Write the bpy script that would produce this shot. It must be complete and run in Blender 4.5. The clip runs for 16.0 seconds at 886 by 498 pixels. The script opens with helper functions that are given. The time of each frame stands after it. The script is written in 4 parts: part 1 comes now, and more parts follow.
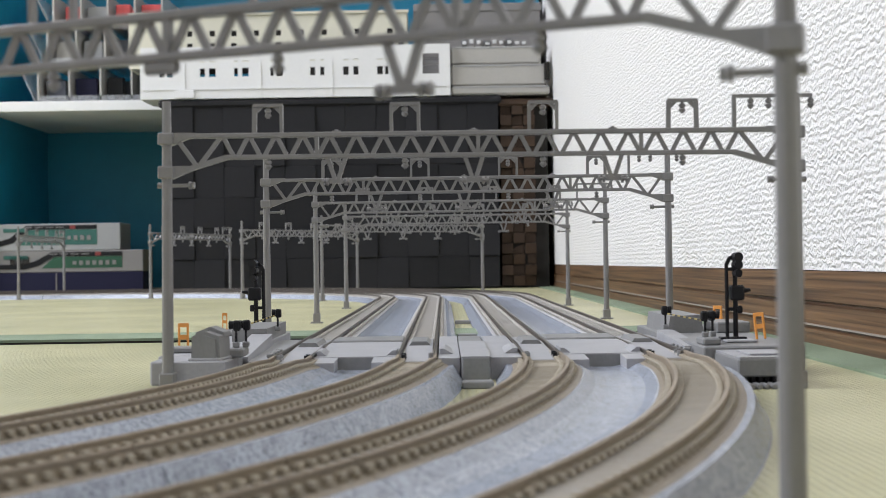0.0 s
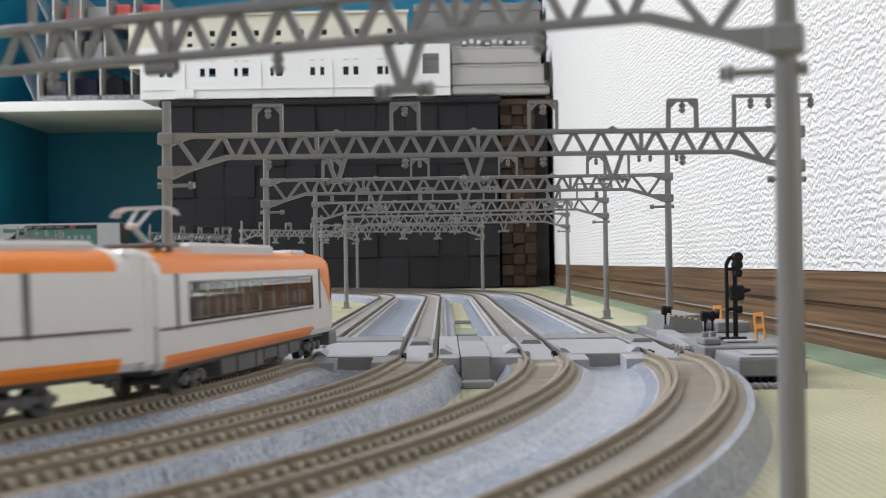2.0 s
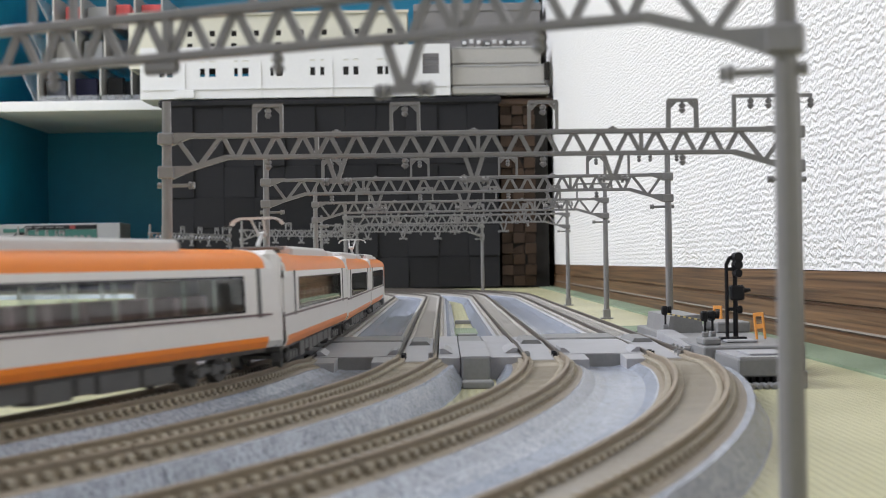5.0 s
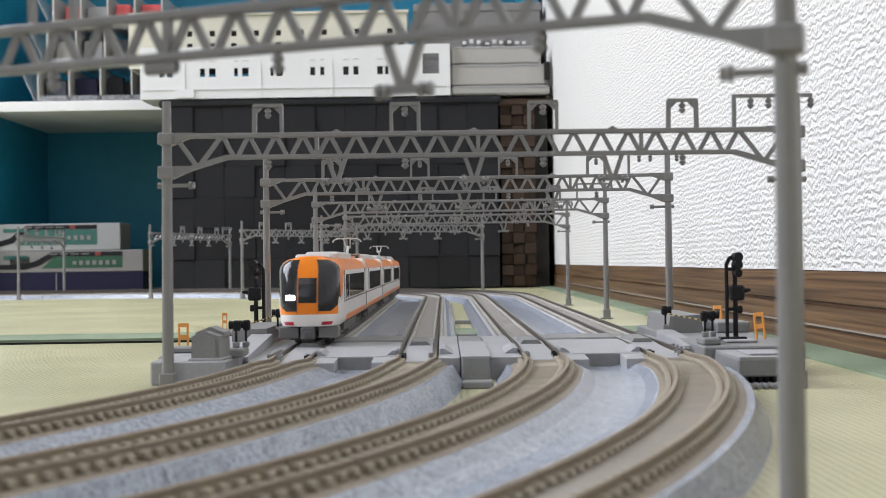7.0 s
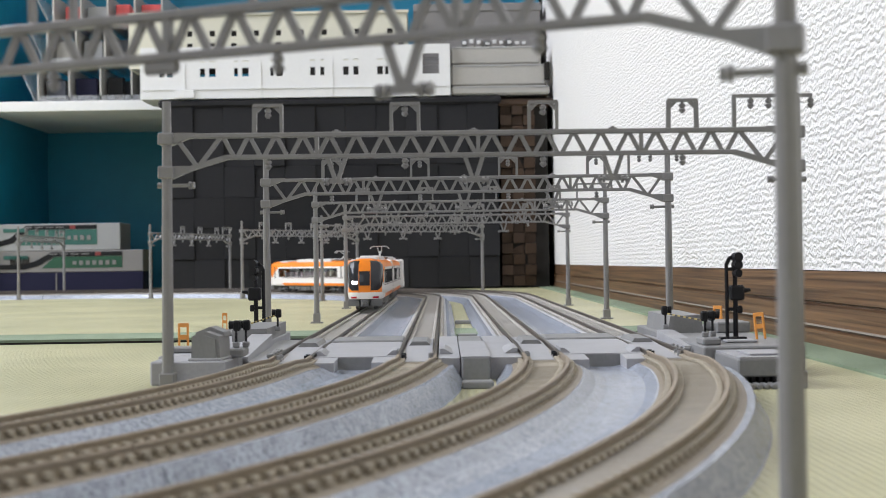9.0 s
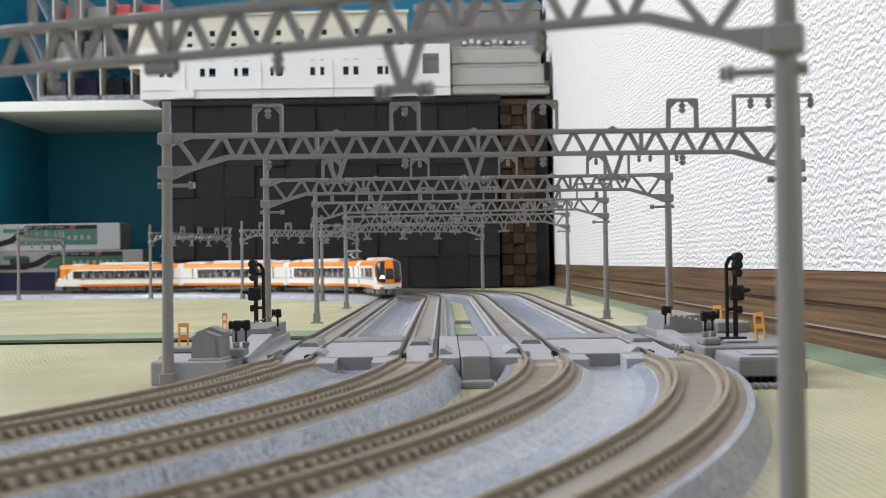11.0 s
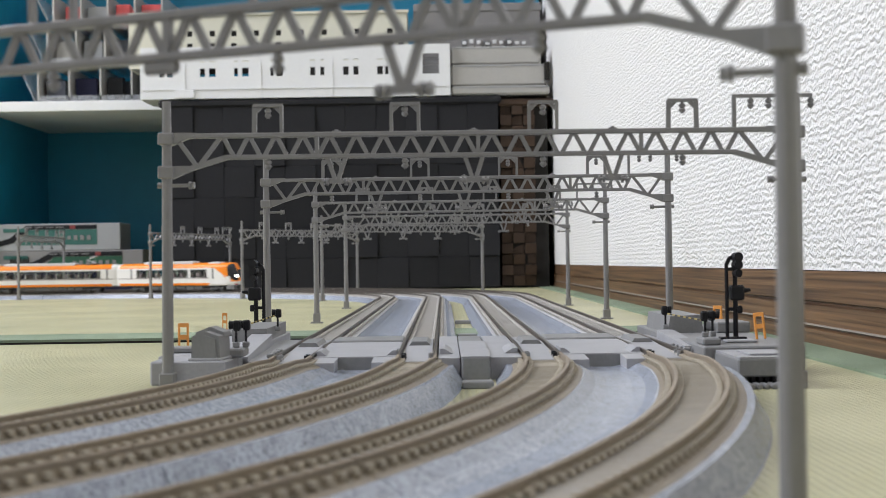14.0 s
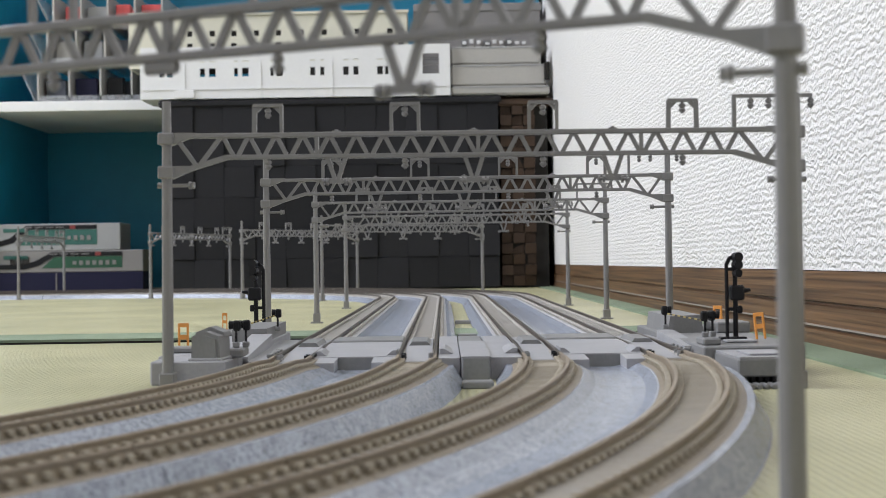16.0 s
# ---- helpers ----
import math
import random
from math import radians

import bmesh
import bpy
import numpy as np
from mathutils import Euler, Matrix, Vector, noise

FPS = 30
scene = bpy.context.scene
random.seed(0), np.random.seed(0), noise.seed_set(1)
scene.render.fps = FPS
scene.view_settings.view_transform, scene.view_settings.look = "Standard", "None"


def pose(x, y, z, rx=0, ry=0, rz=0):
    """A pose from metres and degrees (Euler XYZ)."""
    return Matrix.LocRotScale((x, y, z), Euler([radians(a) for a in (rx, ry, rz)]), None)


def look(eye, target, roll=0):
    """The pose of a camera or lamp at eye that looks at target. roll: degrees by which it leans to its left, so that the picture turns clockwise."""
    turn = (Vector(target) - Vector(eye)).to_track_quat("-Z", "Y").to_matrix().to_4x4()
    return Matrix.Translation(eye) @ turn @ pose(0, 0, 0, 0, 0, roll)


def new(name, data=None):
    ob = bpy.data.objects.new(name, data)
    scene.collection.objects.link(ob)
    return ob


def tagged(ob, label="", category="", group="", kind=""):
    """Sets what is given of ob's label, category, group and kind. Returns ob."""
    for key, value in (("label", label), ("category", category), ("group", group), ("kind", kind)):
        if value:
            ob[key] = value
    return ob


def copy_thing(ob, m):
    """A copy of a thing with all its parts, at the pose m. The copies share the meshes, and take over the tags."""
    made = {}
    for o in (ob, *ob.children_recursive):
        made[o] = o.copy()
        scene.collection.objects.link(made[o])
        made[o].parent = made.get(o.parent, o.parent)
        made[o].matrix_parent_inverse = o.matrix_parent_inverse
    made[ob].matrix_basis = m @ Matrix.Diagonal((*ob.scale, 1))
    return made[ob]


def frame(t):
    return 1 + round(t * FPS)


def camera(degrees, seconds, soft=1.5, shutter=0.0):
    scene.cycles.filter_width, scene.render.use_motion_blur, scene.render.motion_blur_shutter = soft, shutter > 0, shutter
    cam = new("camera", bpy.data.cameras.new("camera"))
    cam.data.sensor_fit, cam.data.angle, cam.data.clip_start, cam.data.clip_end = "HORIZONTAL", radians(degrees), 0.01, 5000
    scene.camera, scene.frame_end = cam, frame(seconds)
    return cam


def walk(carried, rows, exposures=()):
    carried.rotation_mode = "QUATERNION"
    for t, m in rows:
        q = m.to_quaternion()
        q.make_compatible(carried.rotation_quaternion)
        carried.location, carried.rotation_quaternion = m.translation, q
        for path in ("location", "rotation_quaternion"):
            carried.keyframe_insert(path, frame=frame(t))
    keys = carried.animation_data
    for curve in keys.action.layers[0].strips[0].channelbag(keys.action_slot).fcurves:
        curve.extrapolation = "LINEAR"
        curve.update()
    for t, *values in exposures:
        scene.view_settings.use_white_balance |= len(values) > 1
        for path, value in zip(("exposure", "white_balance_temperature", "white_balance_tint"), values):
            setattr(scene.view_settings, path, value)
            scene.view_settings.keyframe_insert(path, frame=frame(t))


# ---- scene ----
H_EYE = 0.0308
cam = camera(37.65, 16.0, soft=0.7, shutter=0.5)
EYE = (0.0, 0.0, H_EYE)
VIEW = look(EYE, (0.0, 1.0, H_EYE + 0.00974), -0.85)
walk(cam, [(0.0, VIEW), (16.0, VIEW)], [(0.0, 0.0), (3.0, 0.0), (6.5, 0.04), (9.0, 0.06), (11.5, 0.0), (12.5, -0.03), (16.0, -0.08)])
cam.data.dof.use_dof = True
cam.data.dof.focus_distance = 0.48
cam.data.dof.aperture_fstop = 52.0

# ---- light: daylight from the side window on the left, added fill behind the camera, ceiling lamp off ----
world = bpy.data.worlds.new("sky")
scene.world = world
world.use_nodes = True
wn = world.node_tree
sky = wn.nodes.new("ShaderNodeTexSky")
sky.sky_type = "NISHITA"
sky.sun_disc = False
sky.sun_elevation = radians(40)
sky.sun_rotation = radians(200)
wn.links.new(sky.outputs[0], wn.nodes["Background"].inputs[0])
wn.nodes["Background"].inputs[1].default_value = 0.12


def area_lamp(name, m, sx, sy, power, colour):
    d = bpy.data.lights.new(name, "AREA")
    d.shape, d.size, d.size_y, d.energy, d.color = "RECTANGLE", sx, sy, power, colour
    ob = new(name, d)
    ob.matrix_basis = m
    return ob


# weak added fill for surfaces that face the camera
area_lamp("window_daylight", look((-1.0, -2.1, 1.25), (-0.3, 1.0, 0.0)), 1.5, 1.5, 2.5, (0.885, 0.915, 1.0))
area_lamp("side_window_daylight", look((-1.86, 0.66, 1.42), (0.0, 0.55, 0.05)), 1.5, 1.5, 78, (0.885, 0.91, 1.0))


# ---- materials ----
def mat(name, colour, rough=0.6, metal=0.0, var=0.12, scale=60.0, bump=0.0, bscale=400.0, spread=0.0, coat=0.0):
    """A surface with grain at two scales, fine relief and a little difference from piece to piece."""
    m = bpy.data.materials.new(name)
    m.use_nodes = True
    nt = m.node_tree
    b = nt.nodes["Principled BSDF"]
    b.inputs["Roughness"].default_value = rough
    b.inputs["Metallic"].default_value = metal
    b.inputs["Coat Weight"].default_value = coat
    b.inputs["Specular IOR Level"].default_value = 0.5 if max(colour) > 0.06 else 0.22
    tc = nt.nodes.new("ShaderNodeTexCoord")
    n1 = nt.nodes.new("ShaderNodeTexNoise")
    n1.inputs["Scale"].default_value = scale
    n1.inputs["Detail"].default_value = 5
    n2 = nt.nodes.new("ShaderNodeTexNoise")
    n2.inputs["Scale"].default_value = scale * 9
    n2.inputs["Detail"].default_value = 3
    nt.links.new(tc.outputs["Object"], n1.inputs["Vector"])
    nt.links.new(tc.outputs["Object"], n2.inputs["Vector"])
    add = nt.nodes.new("ShaderNodeMath")
    add.operation = "ADD"
    nt.links.new(n1.outputs["Fac"], add.inputs[0])
    nt.links.new(n2.outputs["Fac"], add.inputs[1])
    last = add
    if spread:
        oi = nt.nodes.new("ShaderNodeObjectInfo")
        mul = nt.nodes.new("ShaderNodeMath")
        mul.operation = "MULTIPLY_ADD"
        mul.inputs[1].default_value = spread
        nt.links.new(oi.outputs["Random"], mul.inputs[0])
        nt.links.new(add.outputs[0], mul.inputs[2])
        last = mul
    mr = nt.nodes.new("ShaderNodeMapRange")
    mr.inputs["From Min"].default_value = 0.6
    mr.inputs["From Max"].default_value = 1.4 + spread
    mr.inputs["To Min"].default_value = 1 - var
    mr.inputs["To Max"].default_value = 1 + var
    nt.links.new(last.outputs[0], mr.inputs["Value"])
    vm = nt.nodes.new("ShaderNodeVectorMath")
    vm.operation = "SCALE"
    vm.inputs[0].default_value = colour
    nt.links.new(mr.outputs["Result"], vm.inputs["Scale"])
    nt.links.new(vm.outputs[0], b.inputs["Base Color"])
    if bump:
        bn = nt.nodes.new("ShaderNodeTexNoise")
        bn.inputs["Scale"].default_value = bscale
        bn.inputs["Detail"].default_value = 4
        nt.links.new(tc.outputs["Object"], bn.inputs["Vector"])
        bp = nt.nodes.new("ShaderNodeBump")
        bp.inputs["Strength"].default_value = bump
        bp.inputs["Distance"].default_value = 0.3 / bscale
        nt.links.new(bn.outputs["Fac"], bp.inputs["Height"])
        nt.links.new(bp.outputs[0], b.inputs["Normal"])
    return m


def ballast_mat():
    m = mat("ballast", (0.39, 0.425, 0.50), 0.22, var=0.22, scale=70, bump=0.7, bscale=1100)
    nt = m.node_tree
    b = nt.nodes["Principled BSDF"]
    tc = nt.nodes.new("ShaderNodeTexCoord")
    v = nt.nodes.new("ShaderNodeTexVoronoi")
    v.inputs["Scale"].default_value = 2100
    nt.links.new(tc.outputs["Object"], v.inputs["Vector"])
    r = nt.nodes.new("ShaderNodeValToRGB")
    r.color_ramp.elements[0].position, r.color_ramp.elements[0].color = 0.12, (0.22, 0.22, 0.24, 1)
    r.color_ramp.elements[1].position, r.color_ramp.elements[1].color = 0.6, (1, 1, 1, 1)
    nt.links.new(v.outputs["Color"], r.inputs["Fac"])
    mx = nt.nodes.new("ShaderNodeMix")
    mx.data_type, mx.blend_type = "RGBA", "MULTIPLY"
    mx.inputs["Factor"].default_value = 0.6
    src = b.inputs["Base Color"].links[0].from_socket
    nt.links.new(src, mx.inputs["A"])
    nt.links.new(r.outputs[0], mx.inputs["B"])
    nt.links.new(mx.outputs["Result"], b.inputs["Base Color"])
    return m


def weave_mat(name, c1, c2, su, sv, bump, rough=0.5, axes="XY"):
    """Rush or cloth weave: two crossed waves."""
    m = bpy.data.materials.new(name)
    m.use_nodes = True
    nt = m.node_tree
    b = nt.nodes["Principled BSDF"]
    b.inputs["Roughness"].default_value = rough
    tc = nt.nodes.new("ShaderNodeTexCoord")
    w = []
    for ax, s in zip(axes, (su, sv)):
        t = nt.nodes.new("ShaderNodeTexWave")
        t.wave_type, t.bands_direction = "BANDS", ax
        t.inputs["Scale"].default_value = s
        t.inputs["Distortion"].default_value = 1.2
        t.inputs["Detail"].default_value = 2
        t.inputs["Detail Scale"].default_value = 1.5
        nt.links.new(tc.outputs["Object"], t.inputs["Vector"])
        w.append(t)
    mul = nt.nodes.new("ShaderNodeMath")
    mul.operation = "MULTIPLY"
    nt.links.new(w[0].outputs["Fac"], mul.inputs[0])
    nt.links.new(w[1].outputs["Fac"], mul.inputs[1])
    n = nt.nodes.new("ShaderNodeTexNoise")
    n.inputs["Scale"].default_value = 14
    n.inputs["Detail"].default_value = 6
    nt.links.new(tc.outputs["Object"], n.inputs["Vector"])
    av = nt.nodes.new("ShaderNodeMath")
    av.operation = "MULTIPLY_ADD"
    av.inputs[1].default_value = 0.38
    nt.links.new(mul.outputs[0], av.inputs[0])
    nt.links.new(n.outputs["Fac"], av.inputs[2])
    r = nt.nodes.new("ShaderNodeValToRGB")
    r.color_ramp.elements[0].position, r.color_ramp.elements[0].color = 0.3, (*c1, 1)
    r.color_ramp.elements[1].position, r.color_ramp.elements[1].color = 1.1, (*c2, 1)
    nt.links.new(av.outputs[0], r.inputs["Fac"])
    nt.links.new(r.outputs[0], b.inputs["Base Color"])
    bp = nt.nodes.new("ShaderNodeBump")
    bp.inputs["Strength"].default_value = bump
    bp.inputs["Distance"].default_value = 0.0006
    nt.links.new(mul.outputs[0], bp.inputs["Height"])
    nt.links.new(bp.outputs[0], b.inputs["Normal"])
    return m


def wood_mat(name, c1, c2):
    m = bpy.data.materials.new(name)
    m.use_nodes = True
    nt = m.node_tree
    b = nt.nodes["Principled BSDF"]
    b.inputs["Roughness"].default_value = 0.45
    tc = nt.nodes.new("ShaderNodeTexCoord")
    mp = nt.nodes.new("ShaderNodeMapping")
    mp.inputs["Scale"].default_value = (60, 4.5, 520)
    nt.links.new(tc.outputs["Object"], mp.inputs["Vector"])
    n = nt.nodes.new("ShaderNodeTexNoise")
    n.inputs["Scale"].default_value = 1.6
    n.inputs["Detail"].default_value = 8
    n.inputs["Distortion"].default_value = 0.6
    nt.links.new(mp.outputs[0], n.inputs["Vector"])
    r = nt.nodes.new("ShaderNodeValToRGB")
    r.color_ramp.elements[0].position, r.color_ramp.elements[0].color = 0.34, (*c1, 1)
    r.color_ramp.elements[1].position, r.color_ramp.elements[1].color = 0.66, (*c2, 1)
    nt.links.new(n.outputs["Fac"], r.inputs["Fac"])
    nt.links.new(r.outputs[0], b.inputs["Base Color"])
    bp = nt.nodes.new("ShaderNodeBump")
    bp.inputs["Strength"].default_value = 0.3
    bp.inputs["Distance"].default_value = 0.0004
    nt.links.new(n.outputs["Fac"], bp.inputs["Height"])
    nt.links.new(bp.outputs[0], b.inputs["Normal"])
    return m


def wallpaper_mat():
    """White embossed vinyl wallpaper with short horizontal ribs."""
    m = bpy.data.materials.new("wallpaper")
    m.use_nodes = True
    nt = m.node_tree
    b = nt.nodes["Principled BSDF"]
    b.inputs["Roughness"].default_value = 0.7
    tc = nt.nodes.new("ShaderNodeTexCoord")
    mp = nt.nodes.new("ShaderNodeMapping")
    mp.inputs["Scale"].default_value = (1, 250, 620)
    mp.inputs["Rotation"].default_value = (radians(4), 0, 0)
    nt.links.new(tc.outputs["Object"], mp.inputs["Vector"])
    n = nt.nodes.new("ShaderNodeTexNoise")
    n.inputs["Scale"].default_value = 1.0
    n.inputs["Detail"].default_value = 4
    n.inputs["Roughness"].default_value = 0.55
    nt.links.new(mp.outputs[0], n.inputs["Vector"])
    w = nt.nodes.new("ShaderNodeTexWave")
    w.bands_direction = "Z"
    w.inputs["Scale"].default_value = 115
    w.inputs["Distortion"].default_value = 7.5
    w.inputs["Detail"].default_value = 3
    w.inputs["Detail Scale"].default_value = 2.5
    nt.links.new(tc.outputs["Object"], w.inputs["Vector"])
    add = nt.nodes.new("ShaderNodeMath")
    add.operation = "MULTIPLY_ADD"
    add.inputs[1].default_value = 2.3
    nt.links.new(n.outputs["Fac"], add.inputs[0])
    nt.links.new(w.outputs["Fac"], add.inputs[2])
    r = nt.nodes.new("ShaderNodeValToRGB")
    r.color_ramp.elements[0].position, r.color_ramp.elements[0].color = 0.1, (0.71, 0.695, 0.672, 1)
    r.color_ramp.elements[1].position, r.color_ramp.elements[1].color = 0.8, (0.82, 0.805, 0.78, 1)
    nt.links.new(n.outputs["Fac"], r.inputs["Fac"])
    nt.links.new(r.outputs[0], b.inputs["Base Color"])
    bp = nt.nodes.new("ShaderNodeBump")
    bp.inputs["Strength"].default_value = 0.62
    bp.inputs["Distance"].default_value = 0.0012
    nt.links.new(add.outputs[0], bp.inputs["Height"])
    nt.links.new(bp.outputs[0], b.inputs["Normal"])
    return m


def clear_mat(name, tint, rough=0.15, through_light=0.85, ior=1.2):
    m = bpy.data.materials.new(name)
    m.use_nodes = True
    nt = m.node_tree
    b = nt.nodes["Principled BSDF"]
    b.inputs["Base Color"].default_value = (*tint, 1)
    b.inputs["Roughness"].default_value = rough
    b.inputs["Transmission Weight"].default_value = through_light
    b.inputs["IOR"].default_value = ior
    return m


def glow_mat(name, colour, strength):
    m = bpy.data.materials.new(name)
    m.use_nodes = True
    b = m.node_tree.nodes["Principled BSDF"]
    b.inputs["Base Color"].default_value = (*colour, 1)
    b.inputs["Emission Color"].default_value = (*colour, 1)
    b.inputs["Emission Strength"].default_value = strength
    return m


M_BALLAST = ballast_mat()
M_SLEEPER = mat("sleeper_brown", (0.375, 0.33, 0.255), 0.5, var=0.2, scale=200, spread=0.5)
M_RAIL = mat("rail_brown", (0.25, 0.205, 0.150), 0.55, var=0.15, scale=120)
M_RAILDARK = mat("rail_dark", (0.075, 0.062, 0.05), 0.4, var=0.15, scale=120)
M_SLEEPERGREY = mat("sleeper_grey", (0.46, 0.435, 0.40), 0.45, var=0.15, scale=200, spread=0.4)
M_BEDTAN = mat("stained_bed", (0.25, 0.208, 0.155), 0.5, var=0.2, scale=150, bump=0.4, bscale=900)
M_BEDGREY = mat("dusty_bed", (0.42, 0.42, 0.43), 0.45, var=0.15, scale=150, bump=0.4, bscale=900)
M_RAILTOP = mat("rail_top_metal", (0.33, 0.275, 0.21), 0.55, metal=0.4, var=0.15, scale=200)
M_POLE = mat("grey_plastic", (0.212, 0.207, 0.204), 0.30, var=0.08, scale=150, bump=0.08, bscale=900, spread=0.2)
M_DECK = mat("deck_light_grey", (0.345, 0.345, 0.36), 0.5, var=0.10, scale=120, bump=0.12, bscale=800)
M_DECK2 = mat("deck_mid_grey", (0.22, 0.22, 0.219), 0.5, var=0.10, scale=120, bump=0.12, bscale=800)
M_BLACK = mat("black_plastic", (0.012, 0.012, 0.014), 0.4, var=0.2, scale=200)
M_ORANGE = mat("orange_plastic", (0.78, 0.33, 0.075), 0.45, var=0.08, scale=200)
M_TATAMI = weave_mat("tatami_rush", (0.38, 0.37, 0.20), (0.77, 0.73, 0.47), 190, 260, 0.7, 0.29)
M_HERI = weave_mat("mat_border_cloth", (0.15, 0.21, 0.13), (0.34, 0.41, 0.29), 300, 300, 0.5, 0.7)
M_WOOD = wood_mat("stained_wood", (0.055, 0.028, 0.014), (0.19, 0.105, 0.05))
M_WALL = wallpaper_mat()
M_PLASTER = mat("plain_plaster", (0.72, 0.71, 0.68), 0.8, var=0.05, scale=8, bump=0.1, bscale=90)
# unseen ceiling and walls: tones lowered so that less light bounces back
M_CEIL = mat("bounce_cut_ceiling", (0.46, 0.43, 0.38), 0.8, var=0.06, scale=8, bump=0.1, bscale=90)
M_ROOM = mat("bounce_cut_plaster", (0.30, 0.275, 0.245), 0.8, var=0.06, scale=8, bump=0.1, bscale=90)
M_TEAL = mat("teal_board", (0.010, 0.225, 0.365), 0.5, var=0.10, scale=5)
M_SHELFWHITE = mat("white_board", (0.78, 0.78, 0.77), 0.4, var=0.04, scale=20)
M_STRAP = mat("charcoal_strap", (0.0168, 0.0168, 0.0188), 0.75, var=0.2, scale=30, bump=0.3, bscale=700, spread=0.8)
M_STRAPB = mat("brown_strap", (0.058, 0.036, 0.024), 0.5, var=0.25, scale=40, bump=0.2, bscale=500, spread=0.9)
# dark parts; also stands in for shade at mat joint, building insides, basket corner
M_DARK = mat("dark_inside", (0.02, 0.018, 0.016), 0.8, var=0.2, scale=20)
M_WHITEPL = mat("white_plastic", (0.72, 0.72, 0.72), 0.4, var=0.03, scale=30)
M_CREAMPL = mat("cream_plastic", (0.62, 0.60, 0.49), 0.45, var=0.03, scale=30)
M_GREYPL = mat("light_grey_plastic", (0.40, 0.385, 0.36), 0.5, var=0.05, scale=60)
M_CLEAR = clear_mat("clear_plastic", (0.93, 0.95, 0.97))
M_NAVY = mat("navy_card", (0.010, 0.010, 0.034), 0.5, var=0.1, scale=40)
M_CARD = mat("grey_card", (0.21, 0.20, 0.195), 0.6, var=0.04, scale=60)
M_CARDW = mat("white_card", (0.31, 0.315, 0.32), 0.5, var=0.03, scale=60)
M_CARDG = mat("green_card", (0.014, 0.075, 0.040), 0.5, var=0.1, scale=60)
M_CARDT = mat("seagreen_card", (0.028, 0.115, 0.095), 0.5, var=0.1, scale=60)
M_CARDR = mat("red_card", (0.20, 0.03, 0.028), 0.5, var=0.1, scale=60)
M_TRWHITE = mat("car_white", (0.76, 0.735, 0.71), 0.32, var=0.03, scale=60)
M_TRORANGE = mat("car_orange", (0.90, 0.245, 0.013), 0.32, var=0.04, scale=60)
M_TRGREY = mat("car_underframe", (0.10, 0.10, 0.098), 0.5, var=0.2, scale=200)
M_SKIRT = mat("skirt_grey", (0.15, 0.15, 0.15), 0.45, var=0.08, scale=120)
M_TRROOF = mat("roof_unit_grey", (0.60, 0.60, 0.60), 0.45, var=0.06, scale=120)
M_TRGLASS = mat("car_window_dark", (0.030, 0.030, 0.034), 0.12, var=0.2, scale=60, coat=0.3)
M_SEAT = mat("seat_mauve", (0.30, 0.225, 0.24), 0.6, var=0.1, scale=100)
M_CURTAIN = mat("pale_window_reveal", (0.45, 0.50, 0.44), 0.5, var=0.1, scale=100)
M_BROWNLINE = mat("brown_line", (0.14, 0.09, 0.09), 0.4, var=0.1, scale=100)
M_TINT = clear_mat("tinted_window", (0.90, 0.94, 0.90), 0.0, 1.0, 1.32)
M_STRIP = mat("pale_strip", (0.30, 0.26, 0.22), 0.5, var=0.1, scale=60)
M_INSIDE = mat("car_interior", (0.42, 0.45, 0.40), 0.6, var=0.05, scale=60)
M_YELLOW = mat("yellow_paint", (0.42, 0.33, 0.11), 0.5, var=0.1, scale=200)
M_PARTS = mat("mixed_dark_parts", (0.05, 0.055, 0.07), 0.5, var=0.5, scale=60)
M_PINK = mat("red_plastic", (0.65, 0.10, 0.10), 0.5, var=0.2, scale=60)
M_LAMPW = glow_mat("white_lamp", (1.0, 0.97, 0.9), 14)
# bright red base colour stands in for the lamp's dim glow
M_REDLENS = mat("red_lens", (0.42, 0.010, 0.030), 0.2, var=0.1, scale=100)


# ---- mesh helpers ----
def fbox(bm, c, s, m=None, bev=0.0):
    """A box at c of size s; m: a matrix applied after; bev: bevel."""
    r = bmesh.ops.create_cube(bm, size=1.0)
    vs = r["verts"]
    bmesh.ops.scale(bm, vec=s, verts=vs)
    if bev:
        es = list({e for v in vs for e in v.link_edges})
        q = bmesh.ops.bevel(bm, geom=es, offset=bev, segments=1, affect="EDGES")
        vs = [v for v in q["verts"]] + [v for v in vs if v.is_valid]
        vs = list(set(vs))
    bmesh.ops.translate(bm, vec=c, verts=vs)
    if m is not None:
        bmesh.ops.transform(bm, matrix=m, verts=vs)
    return vs


def fcyl(bm, a, b, r0, r1=None, n=8):
    """A tapered rod from a to b."""
    a, b = Vector(a), Vector(b)
    d = b - a
    r = bmesh.ops.create_cone(bm, cap_ends=True, segments=n, radius1=r0, radius2=r0 if r1 is None else r1, depth=d.length)
    m = Matrix.Translation((a + b) / 2) @ d.to_track_quat("Z", "Y").to_matrix().to_4x4()
    bmesh.ops.transform(bm, matrix=m, verts=r["verts"])
    return r["verts"]


def bar(bm, a, b, w, d):
    """A square bar from a to b, w wide and d deep."""
    a, b = Vector(a), Vector(b)
    v = b - a
    m = Matrix.Translation((a + b) / 2) @ v.to_track_quat("Z", "Y").to_matrix().to_4x4()
    return fbox(bm, (0, 0, 0), (w, d, v.length), m)


